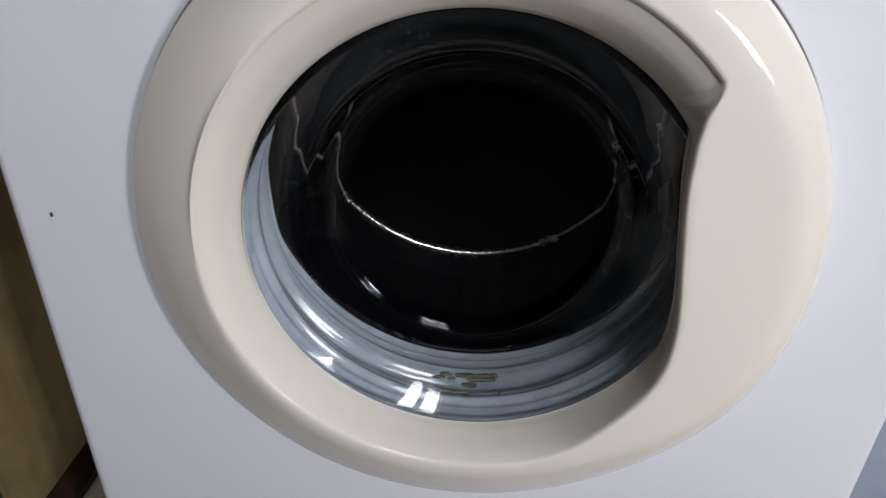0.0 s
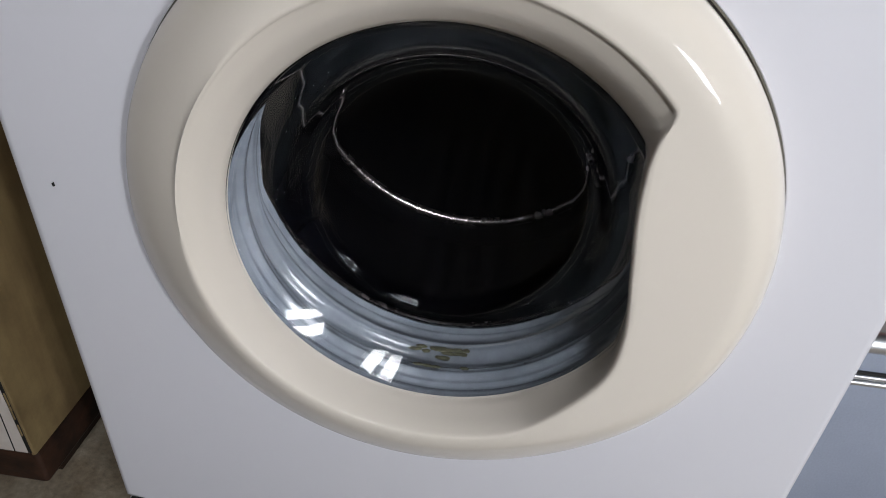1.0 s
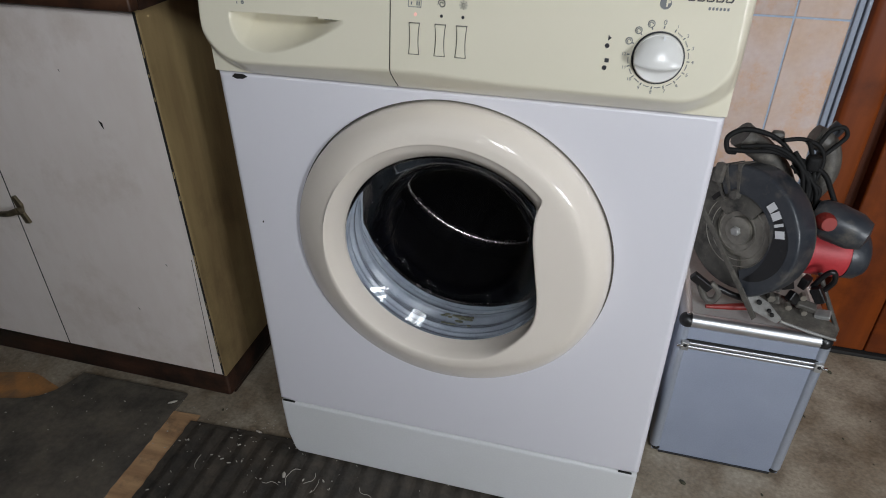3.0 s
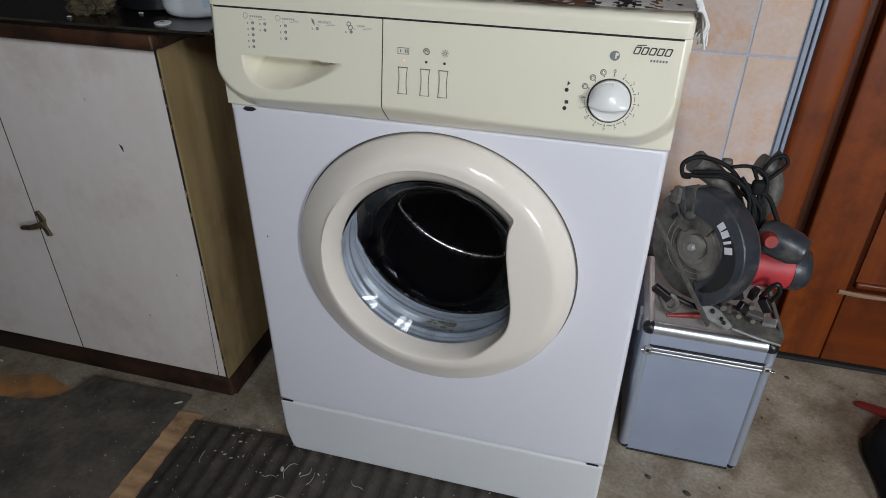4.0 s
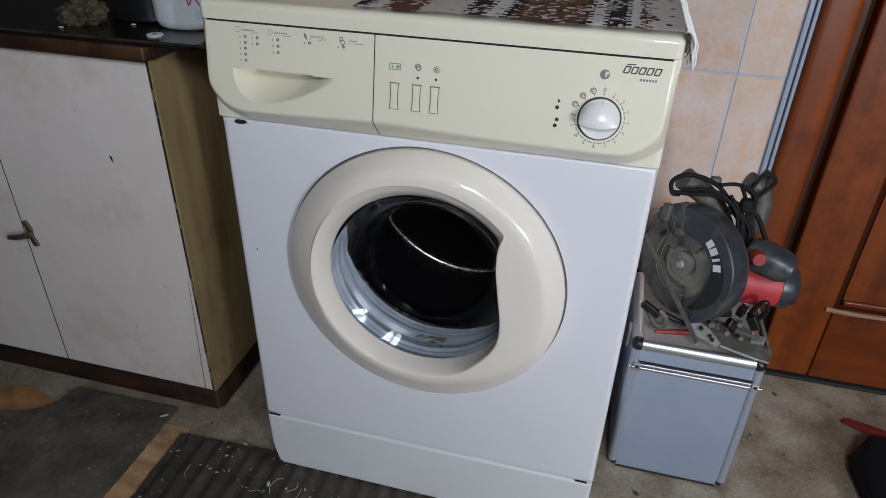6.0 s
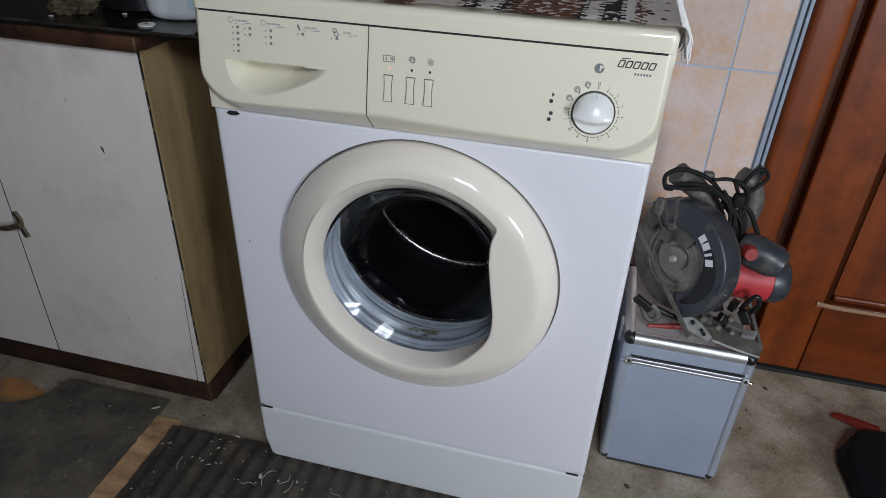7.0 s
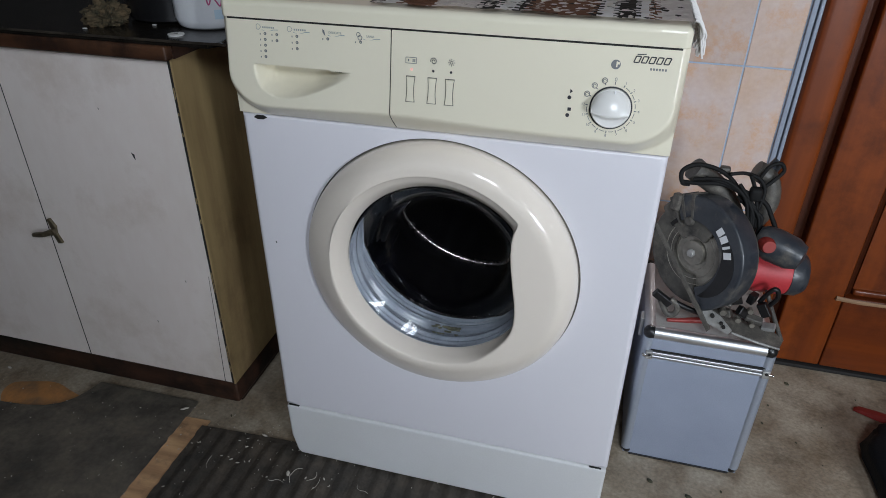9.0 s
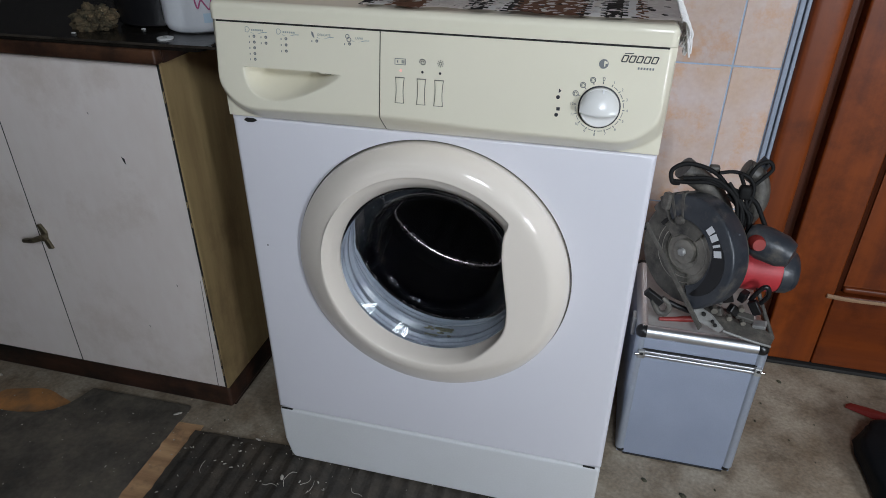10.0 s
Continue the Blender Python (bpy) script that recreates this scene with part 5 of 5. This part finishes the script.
    # side hasp beside the machine
    part("hasp", boxed(x0 - 0.006, x0 + 0.001, y0 + 0.05, y0 + 0.075, 0.26, 0.30, bevel=0.002), M_STEEL, cs, "steel side hasp")
    return h


CASE_H = build_case()


# ---------------------------------------------------------------- circular saw
def build_saw():
    sw = thing("circular_saw", (0.44, 0.28, CASE_H), "dusty grey and red circular saw with its cord wound up", "power tool")
    bc = Vector((0.393, 0.235, 0.448))                     # blade centre
    ax = Vector((0.70, 0.69, -0.12)).normalized()          # from blade to motor
    up = (Vector((0, 0, 1)) - ax * ax.z).normalized()
    fw = ax.cross(up).normalized()                         # along the blade, to the lower right of the view
    base = Matrix((( fw.x, ax.x, up.x, bc.x), (fw.y, ax.y, up.y, bc.y), (fw.z, ax.z, up.z, bc.z), (0, 0, 0, 1)))

    def put(bm):
        bmesh.ops.transform(bm, matrix=base, verts=bm.verts)
        return bm

    def disc(profile, steps=64):
        return put(lathe(bmesh.new(), profile, (0, 0, 0), steps))

    def sector(r0, r1, a0, a1, y0, y1, n=28, rnd=0.006):
        """A curved housing between two angles in the plane of the blade."""
        b = bmesh.new()
        rows = []
        for k in range(n + 1):
            t = radians(a0 + (a1 - a0) * k / n)
            rows.append([b.verts.new((r * math.cos(t), y, r * math.sin(t))) for r, y in ((r0, y0), (r1 - rnd, y0), (r1 - rnd * 0.3, y0 + rnd * 0.4), (r1, y0 + rnd), (r1, y1 - rnd), (r1 - rnd, y1), (r0, y1))])
        for a, c in zip(rows, rows[1:]):
            for k in range(7):
                b.faces.new((a[k], c[k], c[(k + 1) % 7], a[(k + 1) % 7]))
        b.faces.new(rows[0])
        b.faces.new(rows[-1][::-1])
        bmesh.ops.recalc_face_normals(b, faces=b.faces)
        return put(b)

    # toothed blade
    bl = bmesh.new()
    n = 72
    prism(bl, [((0.082 + (0.004 if k % 3 == 0 else 0.0)) * math.cos(2 * math.pi * k / n), -0.001, (0.082 + (0.004 if k % 3 == 0 else 0.0)) * math.sin(2 * math.pi * k / n)) for k in range(n)], (0, 0.0022, 0))
    blade = part("blade", put(bl), M_BLADE, sw, "dusty steel saw blade")
    part("flange", disc([(0.0, -0.010), (0.014, -0.010), (0.021, -0.008), (0.022, -0.002)], 40), M_BLADE, blade)
    part("bolt", disc([(0.0, -0.016), (0.006, -0.016), (0.0075, -0.014), (0.0075, -0.009)], 6), M_STEEL, blade)
    # upper guard: grey crescent with a thick rim, and the moving lower guard
    part("upper_guard", sector(0.058, 0.101, -62, 128, -0.014, 0.030), M_SAWGREY, sw, "dark grey blade guard")
    part("guard_plate", sector(0.030, 0.099, 60, 150, -0.010, 0.024), M_GUARDDUST, sw, "dust-covered guard plate")
    part("guard_wall", sector(0.0, 0.100, -75, 140, 0.010, 0.034), M_GUARDDUST, sw)
    part("lower_guard", sector(0.040, 0.092, 138, 292, -0.008, 0.010), M_GUARDDUST, sw, "dust-covered lower guard")
    part("guard_slot", sector(0.0585, 0.0655, 55, 152, -0.0125, -0.0095, n=20, rnd=0.0008), M_DARK, sw, "dark slot round the guard")
    for r in (0.030, 0.044, 0.054):
        groove = put(lathe(bmesh.new(), [(r, -0.0085), (r + 0.0006, -0.0090), (r + 0.0014, -0.0085)], (0, 0, 0), 48))
        part("groove", groove, M_BLADE, sw, "bright pressed ring of the guard")
    kb = bmesh.new()
    lathe(kb, [(0.0, -0.020), (0.0065, -0.019), (0.0080, -0.014), (0.0080, -0.008)], (-0.020, 0, 0.052), 20)
    part("guard_knob", put(kb), M_SAWDUST, sw)
    lev = bmesh.new()
    box(lev, -0.062, -0.046, -0.022, -0.008, 0.058, 0.088, bevel=0.003)
    part("guard_lever", put(lev), M_SAWDUST, sw)
    # dark sickle along the guard, and dusty ribs on its rim
    dc = bmesh.new()
    pts = [(-58 + 112 * k / 24, k / 24) for k in range(25)]
    prism(dc, [((0.0735 + 0.0135 * math.sin(math.pi * q) ** 0.8) * math.cos(radians(a)), -0.0146, (0.0735 + 0.0135 * math.sin(math.pi * q) ** 0.8) * math.sin(radians(a))) for a, q in pts] + [((0.0730 - 0.0125 * math.sin(math.pi * q) ** 0.8) * math.cos(radians(a)), -0.0146, (0.0730 - 0.0125 * math.sin(math.pi * q) ** 0.8) * math.sin(radians(a))) for a, q in pts[::-1]], (0, 0.0006, 0))
    part("decal", put(dc), M_BLACKP, sw, "black sickle-shaped decal")
    for a in (104, 118, 131):
        part("guard_rib", sector(0.050, 0.1025, a, a + 3.5, -0.0155, 0.026, n=3, rnd=0.002), M_SAWDUST, sw)
    # maker's mark: pale blocks along the guard
    mk = bmesh.new()
    for k in range(4):
        t = radians(55 - 10.5 * k)
        p = Vector((0.0735 * math.cos(t), -0.0152, 0.0735 * math.sin(t)))
        rx = Vector((math.cos(t), 0, math.sin(t)))
        rt = Vector((-math.sin(t), 0, math.cos(t)))
        wd = 0.0056 if k != 2 else 0.0022
        mk.faces.new([mk.verts.new(p + rx * a * 0.0072 + rt * b * wd) for a, b in ((-1, -1), (1, -1), (1, 1), (-1, 1))])
    part("maker_mark", put(mk), M_WHITEPRINT, sw, "white maker's mark")
    # motor: red housing with grey end, running back from the guard
    part("gear_case", disc([(0.0, 0.030), (0.052, 0.032), (0.056, 0.045), (0.050, 0.062), (0.0, 0.062)], 40), M_SAWGREY, sw)

    def barrel(p0, p1, prof):
        p0, p1 = Vector(p0), Vector(p1)
        b = bmesh.new()
        ln = (p1 - p0).length
        lathe(b, [(r, a * ln) for r, a in prof], (0, 0, 0), 36, "z")
        m = (p1 - p0).to_track_quat("Z", "Y").to_matrix().to_4x4()
        bmesh.ops.transform(b, matrix=Matrix.Translation(p0) @ m, verts=b.verts)
        return b

    part("motor_housing", barrel((0.470, 0.285, 0.405), (0.556, 0.292, 0.402), [(0.0, 0), (0.036, 0.0), (0.041, 0.06), (0.042, 0.85), (0.040, 1.0), (0.0, 1.0)]), M_SAWRED, sw, "red plastic motor housing")
    part("motor_cap", barrel((0.556, 0.292, 0.402), (0.590, 0.295, 0.401), [(0.0, 0), (0.041, 0.0), (0.041, 0.5), (0.034, 0.85), (0.020, 1.0), (0.0, 1.0)]), M_SAWGREY, sw, "dark grey motor end cap")
    # front grip with red button
    part("front_handle", barrel((0.482, 0.236, 0.490), (0.552, 0.205, 0.478), [(0.0, 0), (0.020, 0.0), (0.026, 0.10), (0.029, 0.35), (0.027, 0.75), (0.020, 0.95), (0.0, 1.0)]), M_SAWGREY, sw, "rubbed grey front handle")
    part("lock_button", barrel((0.490, 0.222, 0.492), (0.494, 0.196, 0.496), [(0.0, 0), (0.013, 0.0), (0.013, 0.7), (0.010, 1.0), (0.0, 1.0)]), M_REDMAT, sw, "red round button")
    # rear handle: a thick bow over the guard, and the grey yoke on the far side
    h1 = bmesh.new()
    tube(h1, [(0.366, 0.275, 0.584), (0.380, 0.278, 0.574), (0.405, 0.283, 0.556), (0.430, 0.288, 0.530), (0.448, 0.290, 0.500)], 0.0185, 14, taper=(1.05, 0.9))
    part("rear_handle", h1, M_SAWDUST, sw, "dust-covered grey rear handle")
    h2 = bmesh.new()
    tube(h2, [(0.470, 0.290, 0.470), (0.492, 0.292, 0.510), (0.498, 0.294, 0.540), (0.488, 0.296, 0.572), (0.466, 0.296, 0.585)], 0.016, 12)
    part("yoke", h2, M_SAWDUST, sw, "dust-covered grey yoke")
    h3 = bmesh.new()
    tube(h3, [(0.478, 0.300, 0.560), (0.490, 0.302, 0.585), (0.500, 0.305, 0.600)], 0.010, 10)
    part("cord_sleeve", h3, M_SAWGREY, sw)
    # steel shoe, standing on edge: long strip beside the blade and the broad foot on the case
    st = bmesh.new()
    prism(st, [(0.312, 0.190, 0.515), (0.317, 0.188, 0.518), (0.435, 0.176, 0.334), (0.431, 0.178, 0.326)], (0.002, 0.004, 0.0))
    shoe = part("base_plate", bevel_all(st, 0.0007, 1), M_SAWDUST, sw, "dusty strip of the steel base plate")
    ft = bmesh.new()
    prism(ft, [(0.424, 0.196, 0.346), (0.470, 0.178, 0.330), (0.548, 0.172, 0.3165), (0.558, 0.196, 0.3175), (0.520, 0.222, 0.335), (0.440, 0.222, 0.356)], (0.001, 0.001, 0.004))
    part("base_foot", bevel_all(ft, 0.001, 1), M_SAWDUST, shoe, "dusty steel foot of the base plate")
    pl = bmesh.new()
    prism(pl, [(0.414, 0.1880, 0.374), (0.446, 0.1780, 0.361), (0.469, 0.1740, 0.338), (0.464, 0.1735, 0.331), (0.424, 0.1800, 0.346)], (0.001, 0.003, 0.001))
    part("wear_plate", pl, M_STEEL, shoe, "bright scratched steel plate")
    fe = bmesh.new()
    tube(fe, [(0.470, 0.1770, 0.3335), (0.510, 0.1735, 0.3250), (0.549, 0.1710, 0.3195)], 0.0022, 6)
    part("foot_edge", fe, M_STEEL, shoe, "bright worn edge")
    for x, y, z, r in ((0.434, 0.1800, 0.3610, 0.0035), (0.450, 0.1755, 0.3510, 0.0028), (0.455, 0.1755, 0.3445, 0.0030)):
        part("hole", lathe(bmesh.new(), [(0.0, -0.003), (r, -0.003), (r, 0.003), (0.0, 0.003)], (x, y, z), 16), M_DARK, shoe)
    edge = bmesh.new()
    tube(edge, [(0.556, 0.197, 0.3185), (0.535, 0.245, 0.36), (0.522, 0.262, 0.392)], 0.004, 8)
    part("base_arm", edge, M_SAWDUST, shoe)
    # clutter of brackets, wing nut and scale round the foot
    rnd = random.Random(21)
    for cx, cy, cz, sx, sy, sz, a in ((0.452, 0.215, 0.372, 0.030, 0.016, 0.012, 25), (0.470, 0.208, 0.385, 0.018, 0.014, 0.020, -20), (0.486, 0.205, 0.360, 0.024, 0.012, 0.016, 40), (0.505, 0.205, 0.350, 0.030, 0.014, 0.010, 15), (0.520, 0.215, 0.365, 0.016, 0.012, 0.026, -35), (0.440, 0.210, 0.392, 0.020, 0.010, 0.014, 55), (0.498, 0.220, 0.382, 0.012, 0.016, 0.020, 10), (0.532, 0.205, 0.338, 0.022, 0.016, 0.008, -15), (0.462, 0.202, 0.356, 0.014, 0.012, 0.010, 70)):
        bb = bmesh.new()
        box(bb, -sx / 2, sx / 2, -sy / 2, sy / 2, -sz / 2, sz / 2, bevel=0.002)
        bmesh.ops.transform(bb, matrix=Matrix.Translation((cx, cy, cz)) @ pose(0, 0, 0, rnd.uniform(-30, 30), a, rnd.uniform(-40, 40)), verts=bb.verts)
        part("bracket", bb, M_STEEL if sz < 0.009 else M_BLACKP if sz > 0.015 else M_SAWDUST, sw)
    for p, r in (((0.452, 0.196, 0.362), 0.006), ((0.478, 0.194, 0.352), 0.005), ((0.502, 0.196, 0.345), 0.0045), ((0.494, 0.196, 0.372), 0.005)):
        part("nut", lathe(bmesh.new(), [(0.0, -0.006), (r, -0.006), (r, 0.004), (0.0, 0.004)], p, 6), M_BLADE, sw)
    wing = bmesh.new()
    tube(wing, [(0.512, 0.226, 0.372), (0.522, 0.222, 0.398), (0.532, 0.222, 0.404), (0.538, 0.226, 0.385), (0.528, 0.230, 0.362)], 0.0042, 8)
    part("depth_lever", wing, M_BLACKP, sw)
    # front buckle of the lower guard
    bk = bmesh.new()
    box(bk, -0.018, 0.018, -0.006, 0.006, -0.007, 0.007, bevel=0.002)
    bmesh.ops.transform(bk, matrix=Matrix.Translation((0.352, 0.205, 0.365)) @ pose(0, 0, 0, 0, 35, 0), verts=bk.verts)
    part("guard_stop", bk, M_BLACKP, sw)
    bk = bmesh.new()
    tube(bk, [(0.345, 0.205, 0.372), (0.362, 0.203, 0.338), (0.376, 0.203, 0.336), (0.380, 0.205, 0.352), (0.366, 0.207, 0.364)], 0.0055, 8)
    part("guard_hook", bk, M_SAWDUST, sw)
    bar = bmesh.new()
    tube(bar, [(0.366, 0.207, 0.362), (0.400, 0.205, 0.350), (0.430, 0.200, 0.346)], 0.005, 8)
    part("guide_bar", bar, M_BLACKP, sw)
    rod = bmesh.new()
    tube(rod, [(0.322, 0.30, 0.452), (0.345, 0.30, 0.448), (0.372, 0.285, 0.456)], 0.006, 8)
    part("cord_end", rod, M_BLACKP, sw)
    # cord, wound loosely round the handles
    loops = (
        [(0.362, 0.262, 0.560), (0.350, 0.255, 0.565), (0.347, 0.258, 0.584), (0.366, 0.262, 0.596), (0.394, 0.262, 0.594), (0.420, 0.262, 0.582), (0.440, 0.262, 0.560), (0.450, 0.258, 0.540)],
        [(0.350, 0.256, 0.566), (0.375, 0.252, 0.568), (0.405, 0.250, 0.572), (0.436, 0.252, 0.566), (0.462, 0.255, 0.556), (0.486, 0.258, 0.542), (0.500, 0.255, 0.520), (0.512, 0.250, 0.498)],
        [(0.420, 0.256, 0.588), (0.445, 0.262, 0.590), (0.470, 0.266, 0.580), (0.480, 0.262, 0.560), (0.474, 0.252, 0.530), (0.466, 0.246, 0.500), (0.462, 0.244, 0.475)],
        [(0.452, 0.256, 0.590), (0.462, 0.258, 0.570), (0.470, 0.252, 0.545), (0.476, 0.246, 0.515), (0.474, 0.244, 0.490), (0.482, 0.246, 0.470)],
        [(0.470, 0.272, 0.580), (0.480, 0.276, 0.600), (0.496, 0.280, 0.606), (0.504, 0.280, 0.594), (0.494, 0.276, 0.580), (0.478, 0.268, 0.566), (0.458, 0.258, 0.556)],
        [(0.440, 0.256, 0.552), (0.462, 0.250, 0.530), (0.470, 0.246, 0.505), (0.468, 0.244, 0.482), (0.478, 0.246, 0.462), (0.492, 0.248, 0.458)],
    )
    rnd2 = random.Random(5)
    for q in range(5):
        x0, tail = 0.458 + 0.006 * q, 0.43 + 0.012 * q
        loops += ([(0.366 + 0.018 * q, 0.252, 0.574 + 0.005 * (q % 2)), (0.412 + 0.012 * q, 0.248, 0.580 - 0.008 * q), (x0 - 0.010, 0.246, 0.556 - 0.006 * q), (x0 + rnd2.uniform(-0.004, 0.006), 0.243, 0.520), (x0 + rnd2.uniform(-0.006, 0.008), 0.240, 0.485), (x0 + rnd2.uniform(-0.004, 0.012), 0.246, tail + 0.03)],)
    for k, pts in enumerate(loops):
        part("cord", tube(bmesh.new(), pts, 0.0038 if k < 2 else 0.0032, 8), M_CABLE, sw, "black rubber cord")
    part("cord_tie", boxed(0.455, 0.475, 0.243, 0.262, 0.548, 0.572, bevel=0.006), M_CABLE, sw)
    part("switch_box", boxed(0.405, 0.422, 0.262, 0.276, 0.582, 0.596, bevel=0.004), M_SAWDUST, sw)
    return sw


build_saw()


def build_loose():
    pk = bmesh.new()
    tube(pk, [(0.368, 0.208, CASE_H + 0.005), (0.395, 0.214, CASE_H + 0.005), (0.410, 0.217, CASE_H + 0.006), (0.440, 0.226, CASE_H + 0.006)], 0.0045, 8, taper=(0.7, 1.5))
    solid("red_tool", pk, M_REDMAT, "red plastic tool handle lying on the case", "tool", base=(0.40, 0.215, CASE_H))
    bag = bmesh.new()
    bmesh.ops.create_icosphere(bag, subdivisions=4, radius=1.0)
    for v in bag.verts:
        p = v.co.copy()
        q = Vector([math.copysign(abs(c) ** 0.6, c) for c in p])
        q *= 1 + 0.10 * noise.noise(p * 2.0) + 0.04 * noise.noise(p * 6)
        v.co = Vector((0.936 + q.x * 0.138, 0.235 + q.y * 0.135, max(0.0, 0.028 + q.z * 0.036)))
    solid("tool_bag", bag, M_BAG, "black fabric tool bag on the concrete floor", "bag", base=(0.936, 0.235, 0))
    rd = bmesh.new()
    prism(rd, [(0.812, 0.425, 0.006), (0.822, 0.423, 0.014), (0.856, 0.400, 0.024), (0.890, 0.385, 0.030), (0.895, 0.380, 0.018), (0.858, 0.394, 0.012)], (0.004, 0.014, 0.0))
    solid("red_tag", bevel_all(rd, 0.002, 1), M_REDMAT, "flat red handle sticking out beside the black bag", "tool", base=(0.85, 0.4, 0))


build_loose()


def motions():
    """Nothing but the camera moves in this place."""
    return None


motions()
